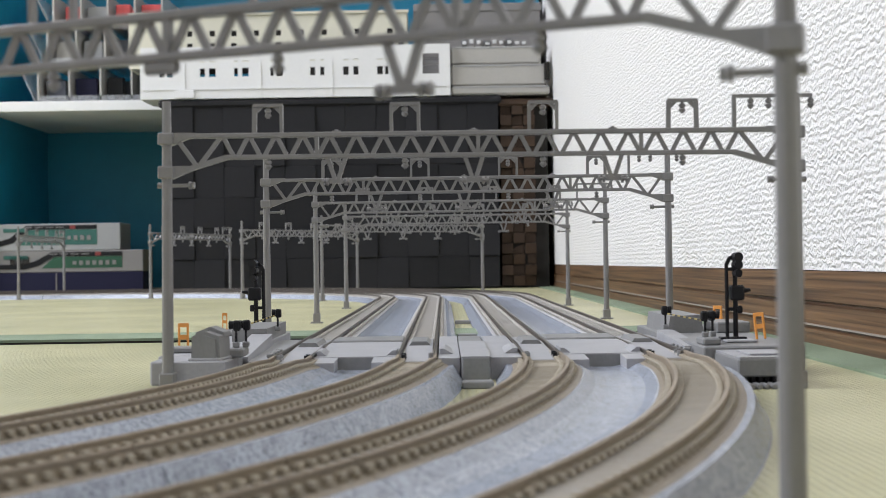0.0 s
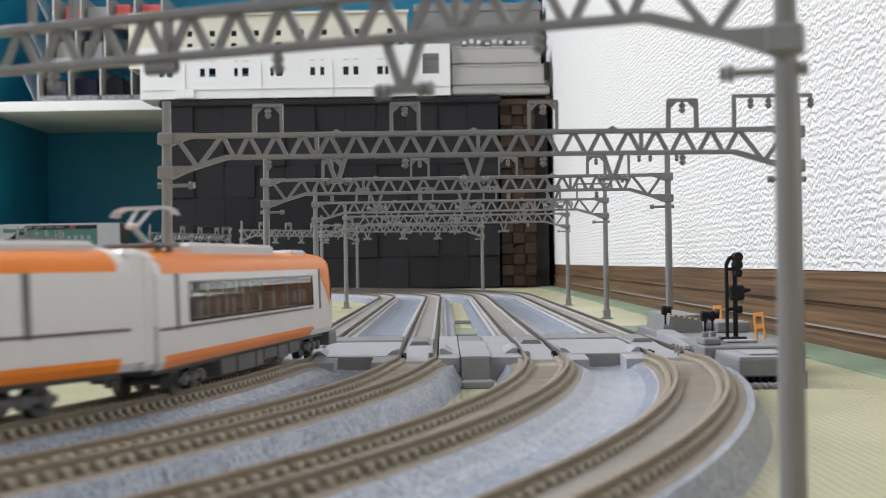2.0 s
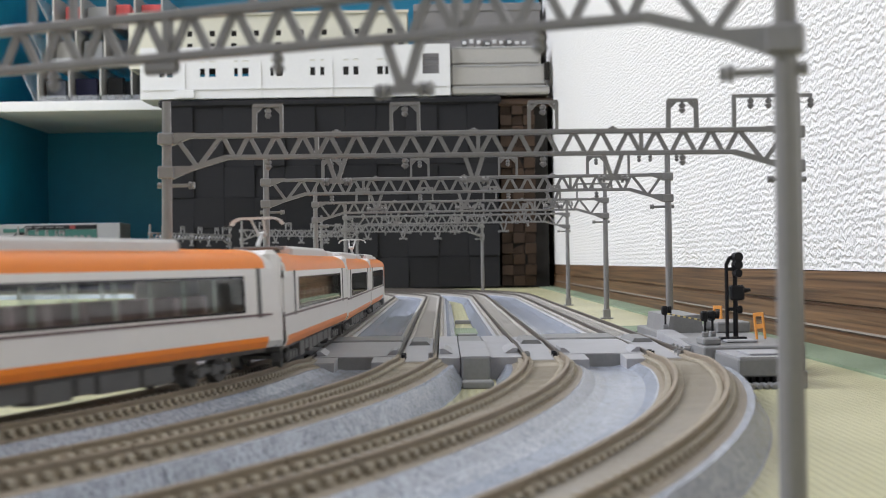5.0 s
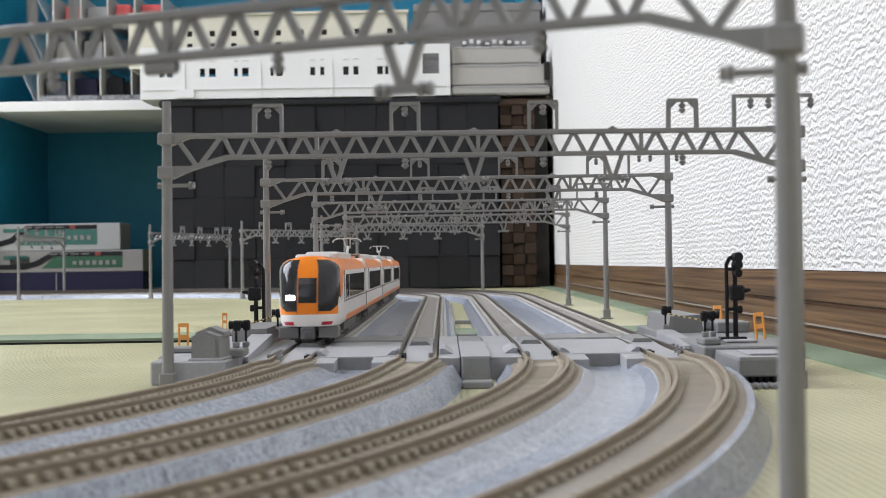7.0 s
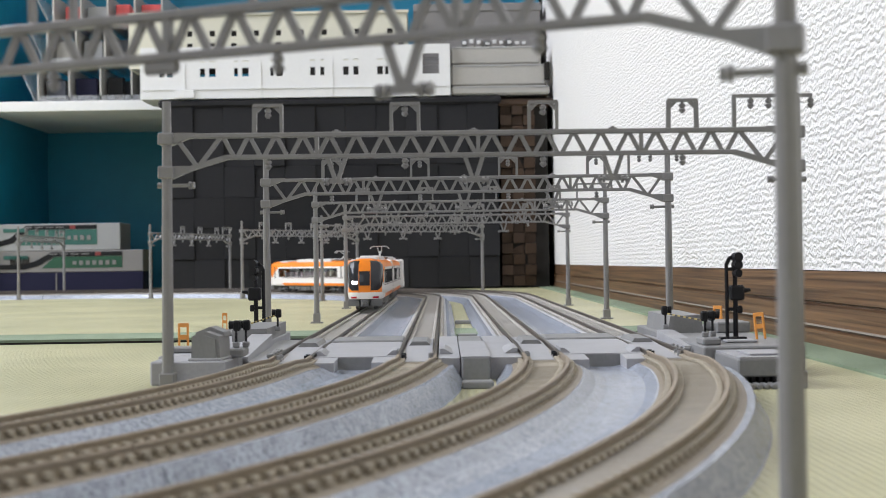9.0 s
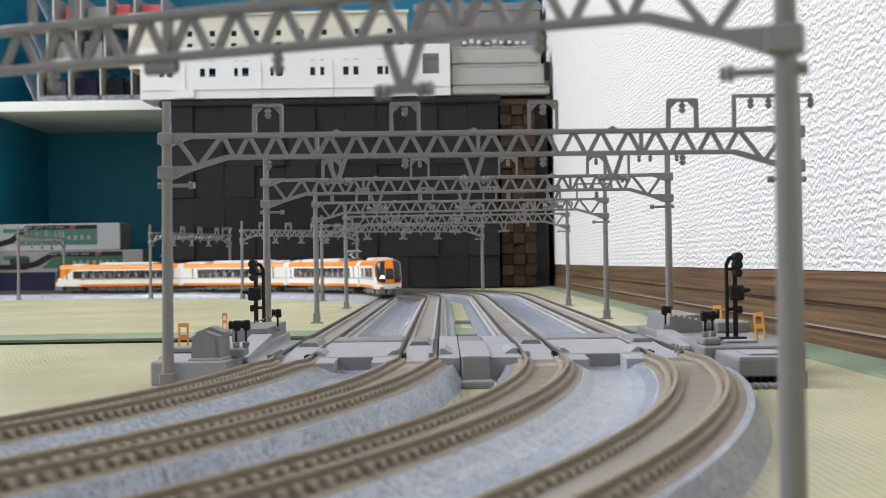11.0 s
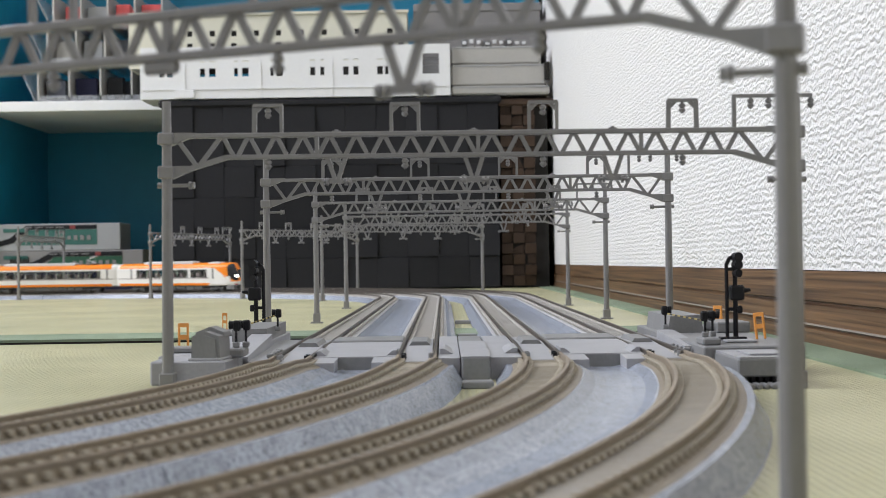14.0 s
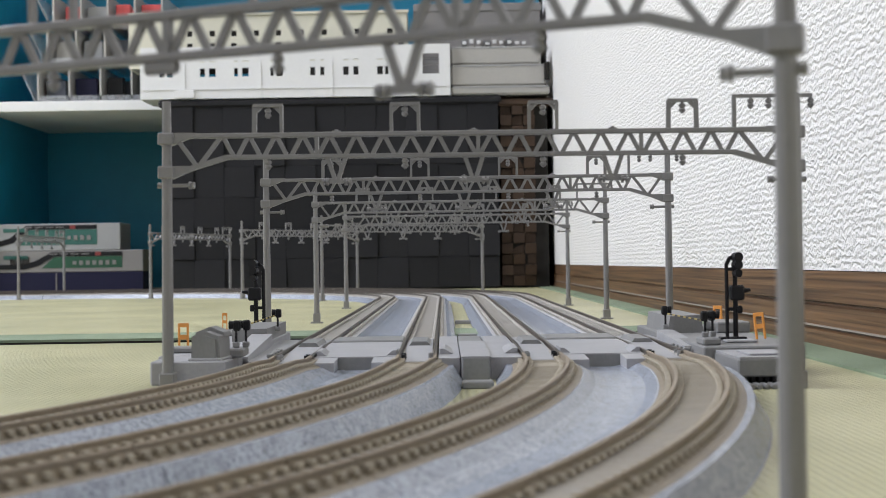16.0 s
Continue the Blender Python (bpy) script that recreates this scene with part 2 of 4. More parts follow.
def poly(bm, pts, y0, y1):
    """A flat outline in x, z pulled out from y0 to y1."""
    f0 = [bm.verts.new((x, y0, z)) for x, z in pts]
    f1 = [bm.verts.new((x, y1, z)) for x, z in pts]
    n = len(pts)
    bm.faces.new(f0)
    bm.faces.new(f1[::-1])
    for i in range(n):
        j = (i + 1) % n
        bm.faces.new((f0[j], f0[i], f1[i], f1[j]))
    bmesh.ops.recalc_face_normals(bm, faces=bm.faces)


def mesh_of(name, bm, material, smooth=False):
    me = bpy.data.meshes.new(name)
    bm.to_mesh(me)
    bm.free()
    me.materials.append(material)
    if smooth:
        for p in me.polygons:
            p.use_smooth = True
    return me


def part(name, bm, material, parent, label="", smooth=False):
    ob = new(name, mesh_of(name, bm, material, smooth))
    ob.parent = parent
    if label:
        ob["label"] = label
    return ob


def boxpart(name, c, s, material, parent, label="", bev=0.0):
    bm = bmesh.new()
    fbox(bm, c, s, None, bev)
    return part(name, bm, material, parent, label)


def thing(name, label, category, m=None, group="", kind=""):
    e = new(name)
    e.empty_display_size = 0.01
    if m is not None:
        e.matrix_basis = m
    return tagged(e, label, category, group, kind)


def structure(name, c, s, material, label="", bev=0.0):
    bm = bmesh.new()
    fbox(bm, c, s, None, bev)
    ob = new(name, mesh_of(name, bm, material))
    return tagged(ob, label, name.split("_")[0], "", "structure")


# ---- the line of the tracks ----
R0, RN, X0, YC1, YC2 = 0.3975, 0.4305, 0.0092, 0.3447, 0.922
CX = X0 - R0
CXN = X0 - RN
LS = YC2 - YC1
RAIL_Z = 0.0075
HALF = 0.0049
CANT = 0.045
RISE = 0.0009


def along(s, o):
    """Place and heading (direction of travel away from the camera) at s metres of the centre line, o metres to its right."""
    if s < 0:
        a = -s / RN
        return Vector((CXN + (RN + o) * math.cos(a), YC1 - (RN + o) * math.sin(a), 0)), -a
    if s < LS:
        return Vector((X0 + o, YC1 + s, 0)), 0.0
    a = (s - LS) / R0
    if a < math.pi / 2:
        return Vector((CX + (R0 + o) * math.cos(a), YC2 + (R0 + o) * math.sin(a), 0)), a
    return Vector((CX - (s - LS - R0 * math.pi / 2), YC2 + R0 + o, 0)), math.pi / 2


def cant_at(s):
    if s < 0:
        return CANT * min(1, -s / 0.06)
    if s < LS:
        return 0.0
    return CANT * min(1, (s - LS) / 0.06)


def rise_at(s):
    """How far the near curve's canted track is lifted over the straight."""
    return RISE * min(1.0, max(0.0, (-s - 0.012) / 0.022))


# ---- the room ----
WX = 0.1272
structure("wall_right", (WX + 0.05, -0.1, 1.213), (0.1, 4.3, 2.374), M_WALL, "white embossed vinyl wallpaper on a plain wall")
structure("wall_far", (-0.93, 2.1, 1.2), (2.10, 0.1, 2.4), M_PLASTER, "plain white plaster wall behind the shelf")
structure("ceiling", (-0.9, -0.05, 2.45), (2.4, 4.5, 0.1), M_CEIL, "unseen added ceiling, beige to cut bounce light")


def wall_with_opening(name, m, length, u0, u1):
    e = thing(name, "unseen added wall with a wide window opening, brown to cut bounce light", "wall", m, kind="structure")
    boxpart("wall_panel", ((-length / 2 + u0) / 2, 0, 1.2), (u0 + length / 2, 0.1, 2.4), M_ROOM, e)
    boxpart("wall_panel", ((length / 2 + u1) / 2, 0, 1.2), (length / 2 - u1, 0.1, 2.4), M_ROOM, e)
    boxpart("wall_panel", ((u0 + u1) / 2, 0, 0.225), (u1 - u0, 0.1, 0.45), M_ROOM, e)
    boxpart("wall_panel", ((u0 + u1) / 2, 0, 2.25), (u1 - u0, 0.1, 0.3), M_ROOM, e)
    boxpart("window_sill", ((u0 + u1) / 2, 0.03, 0.462), (u1 - u0 + 0.06, 0.18, 0.022), M_WOOD, e)
    for u in (u0 + 0.02, (u0 + u1) / 2, u1 - 0.02):
        boxpart("window_frame", (u, 0, 1.28), (0.04, 0.05, 1.6), M_GREYPL, e)


# unseen back wall; its window opening is added to go with the fill
wall_with_opening("wall_back", pose(-0.95, -2.2, 0), 2.1, -0.80, 0.70)
wall_with_opening("wall_left", pose(-2.0, -0.05, 0, 0, 0, -90), 4.2, -1.46, 0.04)

# baseboard along the papered wall: stained wood with a groove and a pale line
bm = bmesh.new()
poly(bm, [(WX + 0.004, 0.0), (WX - 0.0012, 0.0), (WX - 0.0012, 0.0058), (WX + 0.0002, 0.0062), (WX + 0.0002, 0.0139), (WX + 0.0016, 0.0143),
          (WX + 0.0016, 0.0151), (WX + 0.0002, 0.0155), (WX + 0.0002, 0.0257), (WX + 0.004, 0.0262)], -2.1, 2.04)
ob = new("baseboard", mesh_of("baseboard", bm, M_WOOD))
tagged(ob, "dark brown stained wooden skirting with grooves", "baseboard", "", "structure")
bm = bmesh.new()
fbox(bm, (WX - 0.0004, -0.03, 0.0073), (0.0012, 4.1, 0.0005))
line = part("trim", bm, M_STRIP, ob, "thin pale strip in the skirting's groove")

# floor: two rows of tatami mats with cloth borders
floor = thing("floor", "pale green-yellow woven rush tatami mats with green borders", "floor", kind="structure")
boxpart("underlay", (-0.90, -0.05, -0.03), (2.10, 4.4, 0.02), M_DARK, floor)
for y0, y1 in ((-2.15, -0.35), (-0.346, 0.522), (0.538, 2.05)):
    for x0, x1 in ((-1.95, -1.10), (-1.096, -0.80), (-0.796, WX)):
        boxpart("tatami_mat", ((x0 + x1) / 2, (y0 + y1) / 2, -0.011), (x1 - x0, y1 - y0, 0.022), M_TATAMI, floor, bev=0.001)
        boxpart("mat_border", (x1 - 0.009, (y0 + y1) / 2, 0.0003), (0.018, y1 - y0 - 0.001, 0.0012), M_HERI, floor, "green woven cloth mat border")
        if y0 > 0.5:
            boxpart("mat_border", ((x0 + x1) / 2 - 0.009, y0 + 0.022, 0.0003), (x1 - x0 - 0.019, 0.043, 0.0012), M_HERI, floor, "green woven cloth mat border")
            # dark strip paints the shade of the crease between the mats
            boxpart("joint_shade", ((x0 + x1) / 2, y0 - 0.0006, -0.0016), (x1 - x0, 0.0010, 0.0030), M_DARK, floor, "dark strip standing in for shade at the mat joint")


# ---- tracks ----
def sweep(bm, profile, o0, s0, s1, step, zc, closed=True):
    """Pull a profile of (sideways, z) points along the line."""
    n = max(2, int((s1 - s0) / step) + 1)
    rings = []
    for i in range(n + 1):
        s = s0 + (s1 - s0) * i / n
        k = cant_at(s)
        up = rise_at(s)
        ring = []
        for u, z in profile:
            p, _ = along(s, o0 + u)
            ring.append(bm.verts.new((p.x, p.y, z + zc(u, k) + up * min(1.0, max(0.0, (z - 0.0012) / 0.0030)))))
        rings.append(ring)
    m = len(profile)
    for a, b in zip(rings, rings[1:]):
        for i in range(m if closed else m - 1):
            j = (i + 1) % m
            bm.faces.new((a[i], a[j], b[j], b[i]))
    if closed:
        bm.faces.new(rings[0][::-1])
        bm.faces.new(rings[-1])
    bmesh.ops.recalc_face_normals(bm, faces=bm.faces)


BED = [(-0.0290, 0.001), (-0.0287, 0.0012), (-0.0262, 0.0049), (-0.0078, 0.0049), (-0.0054, 0.0036), (-0.0028, 0.0031), (0.0028, 0.0031), (0.0054, 0.0036),
       (0.0078, 0.0049), (0.0262, 0.0049), (0.0287, 0.0012), (0.0290, 0.001)]


def bed_cant(u, k):
    a = abs(abs(u) - 0.0165)
    w = max(0.0, min(1.0, 1.0 - max(0.0, a - 0.0095) / 0.003))
    return k * w * (u - math.copysign(0.0165, u))


def sleeper_mesh(material):
    bm = bmesh.new()
    fbox(bm, (0, 0, 0.00524), (0.0144, 0.0012, 0.0008))
    for sx in (-1, 1):
        for d in (-1, 1):
            fbox(bm, (sx * HALF + d * 0.00120, 0, 0.00605), (0.0013, 0.0014, 0.0009), None, 0.0002)
    return mesh_of("sleeper", bm, material)


SLEEPER = sleeper_mesh(M_SLEEPER)
SLEEPER_GREY = sleeper_mesh(M_SLEEPERGREY)
PITCH = 0.0030


def track_section(name, label, off, s0, s1, single, step=0.008, grey=False):
    e = thing(name, label, "model track", group="double track sections")
    bm = bmesh.new()
    sweep(bm, BED, off, s0, s1, step, bed_cant)
    part("roadbed", bm, M_BALLAST, e, "speckled blue-grey moulded ballast roadbed")
    joined = []
    for side in (-1, 1):
        tc = off + side * 0.0165
        for r in (-1, 1):
            bm = bmesh.new()
            zc = lambda u, k, r=r: k * r * HALF
            sweep(bm, [(-0.00075, 0.0055), (-0.00055, 0.0060), (-0.0003, 0.0062), (-0.0003, 0.0068), (-0.00042, 0.0070), (-0.00042, 0.00738), (0.00042, 0.00738), (0.00042, 0.0070),
                       (0.0003, 0.0068), (0.0003, 0.0062), (0.00055, 0.0060), (0.00075, 0.0055)], tc + r * HALF, s0, s1, step, zc)
            rail = part("rail", bm, M_RAILDARK if grey else M_RAIL, e, "weathered brown rail")
            bm = bmesh.new()
            sweep(bm, [(-0.0003, 0.00737), (-0.00028, 0.00748), (0.00028, 0.00748), (0.0003, 0.00737)], tc + r * HALF, s0, s1, step, zc)
            part("running_surface", bm, M_RAILDARK if grey else M_RAILTOP, rail, "worn metal rail top")
            for sj in (s0 + 0.002, s1 - 0.002):
                p, h = along(sj, tc + r * HALF)
                bm = bmesh.new()
                fbox(bm, (0, 0, 0.0061 + rise_at(sj) + cant_at(sj) * r * HALF), (0.0017, 0.0034, 0.0011), Matrix.Translation(p) @ Matrix.Rotation(h, 4, "Z"), 0.0002)
                part("joiner", bm, M_RAILDARK if grey else M_RAIL, rail, "dark metal rail joiner")
        bm = bmesh.new()
        sweep(bm, [(-0.0046, 0.0047), (-0.0045, 0.00545), (0.0045, 0.00545), (0.0046, 0.0047)], tc, s0, s1, step, lambda u, k: k * u)
        part("track_bed", bm, M_BEDGREY, e, "dusty grey bed under the sleepers")
        for r in (-1, 1):
            bm = bmesh.new()
            strip = [(r * u, z) for u, z in ((0.0040, 0.0044), (0.0040, 0.0053), (0.0074, 0.0053), (0.0085, 0.0048), (0.0085, 0.0044))]
            sweep(bm, strip[::r], tc, s0, s1, step, lambda u, k: k * u)
            part("dust_strip", bm, M_BEDGREY if grey else M_BEDTAN, e, "brown rail dust beside the rail")
        n = int((s1 - s0) / PITCH)
        for i in range(n):
            s = s0 + (i + 0.5) * (s1 - s0) / n
            p, h = along(s, tc)
            k = cant_at(s)
            m = Matrix.Translation((p.x, p.y, rise_at(s))) @ Matrix.Rotation(h, 4, "Z") @ Matrix.Rotation(-math.atan(k), 4, "Y")
            if single:
                ob = new("sleeper", SLEEPER_GREY if grey else SLEEPER)
                ob.parent = e
                ob.matrix_basis = m
            else:
                joined.append(m)
    if joined:
        bm = bmesh.new()
        for m in joined:
            bm2 = [m @ v.co for v in SLEEPER.vertices]
            vs = [bm.verts.new(c) for c in bm2]
            for f in SLEEPER.polygons:
                bm.faces.new([vs[i] for i in f.vertices])
        ob = part("sleeper_row", bm, M_SLEEPERGREY, e, "rows of small brown sleepers")
        ob["kind"] = "stuff"
    return e


S_FIRST = -0.98
S_NEAR = -0.44
S_SEAM = -0.186
S_END = LS + R0 * math.pi / 2 + 0.75
TRACKS = []
for off, where in ((-0.033, "inner"), (0.033, "outer")):
    TRACKS.append(track_section("curved_double_track", "curved pair of model tracks running on behind, " + where + " pair", off, S_FIRST, S_NEAR - 0.0003, False, 0.012))
    TRACKS.append(track_section("curved_double_track", "curved pair of model tracks with canted brown rails, " + where + " pair", off, S_NEAR, S_SEAM - 0.0003, True, 0.006))
    TRACKS.append(track_section("curved_double_track", "curved pair of model tracks leading to the crossing, " + where + " pair", off, S_SEAM, -0.0006, True, 0.006))
    TRACKS.append(track_section("straight_double_track", "straight pair of model tracks with dark rails, " + where + " pair", off, 0.0, 0.248, True, 0.03, True))
    TRACKS.append(track_section("straight_double_track", "straight pair of model tracks beyond the crossing, " + where + " pair", off, 0.2486, LS - 0.0006, True, 0.03, True))
    TRACKS.append(track_section("curved_double_track", "far curved pair of model tracks, " + where + " pair", off, LS, LS + R0 * math.pi / 2, False, 0.012, True))
    TRACKS.append(track_section("straight_double_track", "far straight pair of model tracks along the shelf, " + where + " pair", off, LS + R0 * math.pi / 2 + 0.0005, S_END, False, 0.05, True))
for e in TRACKS:
    e.location.z = -0.001


# ---- overhead line gantries ----
def insulator(parent, x, z):
    bm = bmesh.new()
    fcyl(bm, (x, 0, z), (x, 0, z - 0.0006), 0.0003, 0.0003, 6)
    fcyl(bm, (x, 0, z - 0.0004), (x, 0, z - 0.0010), 0.0005, 0.0009, 8)
    fcyl(bm, (x, 0, z - 0.0010), (x, 0, z - 0.0016), 0.0009, 0.0004, 8)
    fcyl(bm, (x, 0, z - 0.0016), (x, 0, z - 0.0022), 0.0006, 0.0009, 8)
    fcyl(bm, (x, 0, z - 0.0022), (x, 0, z - 0.0028), 0.0008, 0.0003, 8)
    return part("insulator", bm, M_POLE, parent, smooth=True)


def gantry(hangers=(0, 1, 2)):
    g = thing("line_gantry", "grey plastic lattice gantry over four model tracks", "gantry", group="gantries along the tracks")
    W = 0.0747
    for s in (-1, 1):
        bm = bmesh.new()
        fcyl(bm, (s * W, 0, 0.004), (s * W, 0, 0.0503), 0.00145, 0.00125, 12)
        fcyl(bm, (s * W, 0, 0.0503), (s * W, 0, 0.0703), 0.00125, 0.0010, 10)
        pole = part("pole", bm, M_POLE, g)
        bm = bmesh.new()
        fbox(bm, (s * W, 0, 0.0028), (0.0036, 0.0036, 0.0048), None, 0.0003)
        fbox(bm, (s * W, 0, 0.0003), (0.0062, 0.0050, 0.0010), None, 0.0002)
        part("foot", bm, M_POLE, pole)
        for z, h in ((0.0612, 0.0029), (0.0532, 0.0030)):
            bm = bmesh.new()
            fbox(bm, (s * W, 0, z), (0.0038, 0.0034, h), None, 0.0003)
            poly(bm, [(s * (W - 0.0016), z + h / 2), (s * (W - 0.0016), z - h / 2), (s * (W - 0.0062), z + h / 2 - 0.0011), (s * (W - 0.0070), z + h / 2)], -0.0008, 0.0008)
            part("clamp", bm, M_POLE, pole)
        bm = bmesh.new()
        fcyl(bm, (s * (W + 0.0006), 0, 0.0500), (s * (W - 0.0060), 0, 0.0501), 0.0005, 0.0004, 8)
        for d, r in ((0.0056, 0.0009), (0.0064, 0.0008)):
            fcyl(bm, (s * (W - d + 0.0003), 0, 0.0501), (s * (W - d - 0.0003), 0, 0.0501), r, r, 10)
        fcyl(bm, (s * (W + 0.0022), 0, 0.0501), (s * (W + 0.0012), 0, 0.0501), 0.0007, 0.0007, 8)
        part("side_arm", bm, M_POLE, pole)
    bm = bmesh.new()
    fbox(bm, (0, 0, 0.0619), (2 * W - 0.003, 0.0015, 0.0012), None, 0.0002)
    part("top_chord", bm, M_POLE, g)
    bm = bmesh.new()
    fbox(bm, (0, 0, 0.0567), (0.121, 0.0015, 0.0011), None, 0.0002)
    for s in (-1, 1):
        bar(bm, (s * 0.0602, 0, 0.0567), (s * 0.0722, 0, 0.0531), 0.0015, 0.0012)
    part("bottom_chord", bm, M_POLE, g)
    n = 19
    for i in range(n):
        x = (i - (n - 1) / 2) * 0.00645
        for d in (-1, 1):
            bm = bmesh.new()
            bar(bm, (x + d * 0.0004, 0, 0.0567), (x + d * 0.0030, 0, 0.0616), 0.00066, 0.0010)
            part("brace", bm, M_POLE, g)
    for s in (-1, 1):
        for a, b in (((s * 0.0616, 0, 0.0616), (s * 0.0668, 0, 0.0548)), ((s * 0.0722, 0, 0.0612), (s * 0.0674, 0, 0.0546))):
            bm = bmesh.new()
            bar(bm, a, b, 0.0008, 0.0010)
            part("brace", bm, M_POLE, g)
    for x in (-0.0385, 0.0, 0.0385):
        bm = bmesh.new()
        fbox(bm, (x, 0, 0.0593), (0.0009, 0.0013, 0.0048))
        part("strut", bm, M_POLE, g)
    for k in range(4):
        x = (k - 1.5) * 0.0328 - 0.001
        bm = bmesh.new()
        for s in (-1, 1):
            bar(bm, (x + s * 0.0033, 0, 0.0622), (x + s * 0.0032, 0, 0.0690), 0.0008, 0.0011)
            bar(bm, (x + s * 0.0030, 0, 0.0674), (x + s * 0.0016, 0, 0.0688), 0.0007, 0.0009)
        fbox(bm, (x, 0, 0.0690), (0.0070, 0.0012, 0.0008))
        br = part("portal_bracket", bm, M_POLE, g)
        insulator(br, x, 0.0687)
        insulator(br, x, 0.0564)
        xm = x + 0.0164
        if k < 3 and k not in hangers:
            bm = bmesh.new()
            fbox(bm, (xm, 0, 0.0555), (0.0052, 0.0013, 0.0018), None, 0.0005)
            part("hanger_stub", bm, M_POLE, g, "broken stub of a drop hanger")
        elif k < 3:
            bm = bmesh.new()
            for s in (-1, 1):
                bar(bm, (xm + s * 0.0022, 0, 0.0565), (xm + s * 0.0004, 0, 0.0512), 0.0008, 0.0010)
            fbox(bm, (xm, 0, 0.0507), (0.0034, 0.0013, 0.0010))
            fcyl(bm, (xm - 0.0036, 0, 0.0506), (xm + 0.0036, 0, 0.0506), 0.0004, 0.0004, 6)
            for s in (-1, 1):
                for d in (0.0022, 0.0032):
                    fcyl(bm, (xm + s * d - 0.0003, 0, 0.0506), (xm + s * d + 0.0003, 0, 0.0506), 0.0009, 0.0009, 8)
            part("drop_hanger", bm, M_POLE, g)
            bm = bmesh.new()
            fcyl(bm, (xm, 0, 0.0624), (xm, 0, 0.0631), 0.0006, 0.0004, 8)
            fbox(bm, (xm, 0, 0.0626), (0.0020, 0.0012, 0.0003))
            part("stud", bm, M_POLE, g)
    bm = bmesh.new()
    bar(bm, (0.0603, 0, 0.0622), (0.0603, 0, 0.0696), 0.0009, 0.0011)
    fbox(bm, (0.0692, 0, 0.0698), (0.0186, 0.0012, 0.0008))
    fd = part("feeder_arm", bm, M_POLE, g)
    for x in (0.0642, 0.0684, 0.0782):
        insulator(fd, x, 0.0696)
    return g


def gantry_pose(s, side=0.0, skew=0.0):
    dz = 0.0
    p, h = along(s, side)
    return Matrix.Translation((p.x, p.y, dz)) @ Matrix.Rotation(h + radians(skew), 4, "Z")


G_AT = [(-0.0347, 0.0009, 2.2), (0.1383, 0.0, 0), (0.3253, 0.0, 0), (0.5303, 0.0, 0),
        (LS + 0.184, 0, 0), (LS + 0.347, 0, 0), (LS + 0.483, 0, 0), (LS + 0.643, 0, 0)]
g_near = gantry((0, 2))
g_near["label"] = "grey plastic lattice gantry with a broken drop hanger"
g_near.matrix_basis = pose(-0.0338, 0.1614, 0, 0, 0, -21.5)
g0 = gantry()
g0.matrix_basis = Matrix.Translation((-0.0004, -0.0015, -0.0006)) @ gantry_pose(*G_AT[0]) @ Matrix.Rotation(radians(0.4), 4, "Y")
for s, side, skew in G_AT[1:]:
    copy_thing(g0, gantry_pose(s, side, skew))

# ---- train ----
CAR = 0.1405
PITCH_CAR = 0.1385
SHORT, LOW = 0.970, 0.965


def side_profile(z):
    """Half width of the car body at height z over the rail."""
    if z < 0.0056:
        return 0.0086 + 0.0007 * (z - 0.0042) / 0.0014
    if z < 0.0200:
        return 0.0093
    u = (z - 0.0200) / 0.0058
    return 0.0093 * math.sqrt(max(0.0, 1 - u**4.0)) * (1 - 0.04 * u) + 0.0


def shell(bm, zs, y0, y1):
    """A strip of the body's skin between the heights zs, closed over the top where it ends there."""
    for s in (-1, 1):
        rows = []
        for z in zs:
            x = s * side_profile(z)
            rows.append((bm.verts.new((x, y0, z)), bm.verts.new((x, y1, z))))
        for a, b in zip(rows, rows[1:]):
            bm.faces.new((a[0], a[1], b[1], b[0]) if s > 0 else (a[0], b[0], b[1], a[1]))
    bmesh.ops.remove_doubles(bm, verts=bm.verts, dist=1e-6)


NOSE_D = 0.0105


def nose_point(f, z, yb, out=0.0):
    """A point of the rounded nose: f from -1 to 1 across, z up, yb where the nose begins."""
    w = max(side_profile(z), 0.0002)
    a = abs(f)
    y = NOSE_D * (1 - a**3.2) ** (1 / 2.1) if a < 1 else 0.0
    u = max(0.0, (z - 0.0095) / 0.0163)
    y = y * (1 - 0.55 * u**2.4) + out
    return (w * f * (1 + out * 20), yb + y, z)


def nose_patch(bm, f0, f1, z0, z1, nf, nz, yb, out=0.0, bow=0.0):
    grid = []
    for j in range(nz + 1):
        row = []
        for i in range(nf + 1):
            z = z0 + (z1 - z0) * j / nz
            cut = max(0.0, (0.0125 - z) / 0.0035) ** 2 * 0.24 + max(0.0, (z - 0.0222) / 0.0022) ** 2 * 0.12 if bow else 0.0
            f = f0 + (f1 * (1 - cut) - f0) * i / nf
            row.append(bm.verts.new(nose_point(f, z, yb, out)))
        grid.append(row)
    for j in range(nz):
        for i in range(nf):
            bm.faces.new((grid[j][i], grid[j][i + 1], grid[j + 1][i + 1], grid[j + 1][i]))


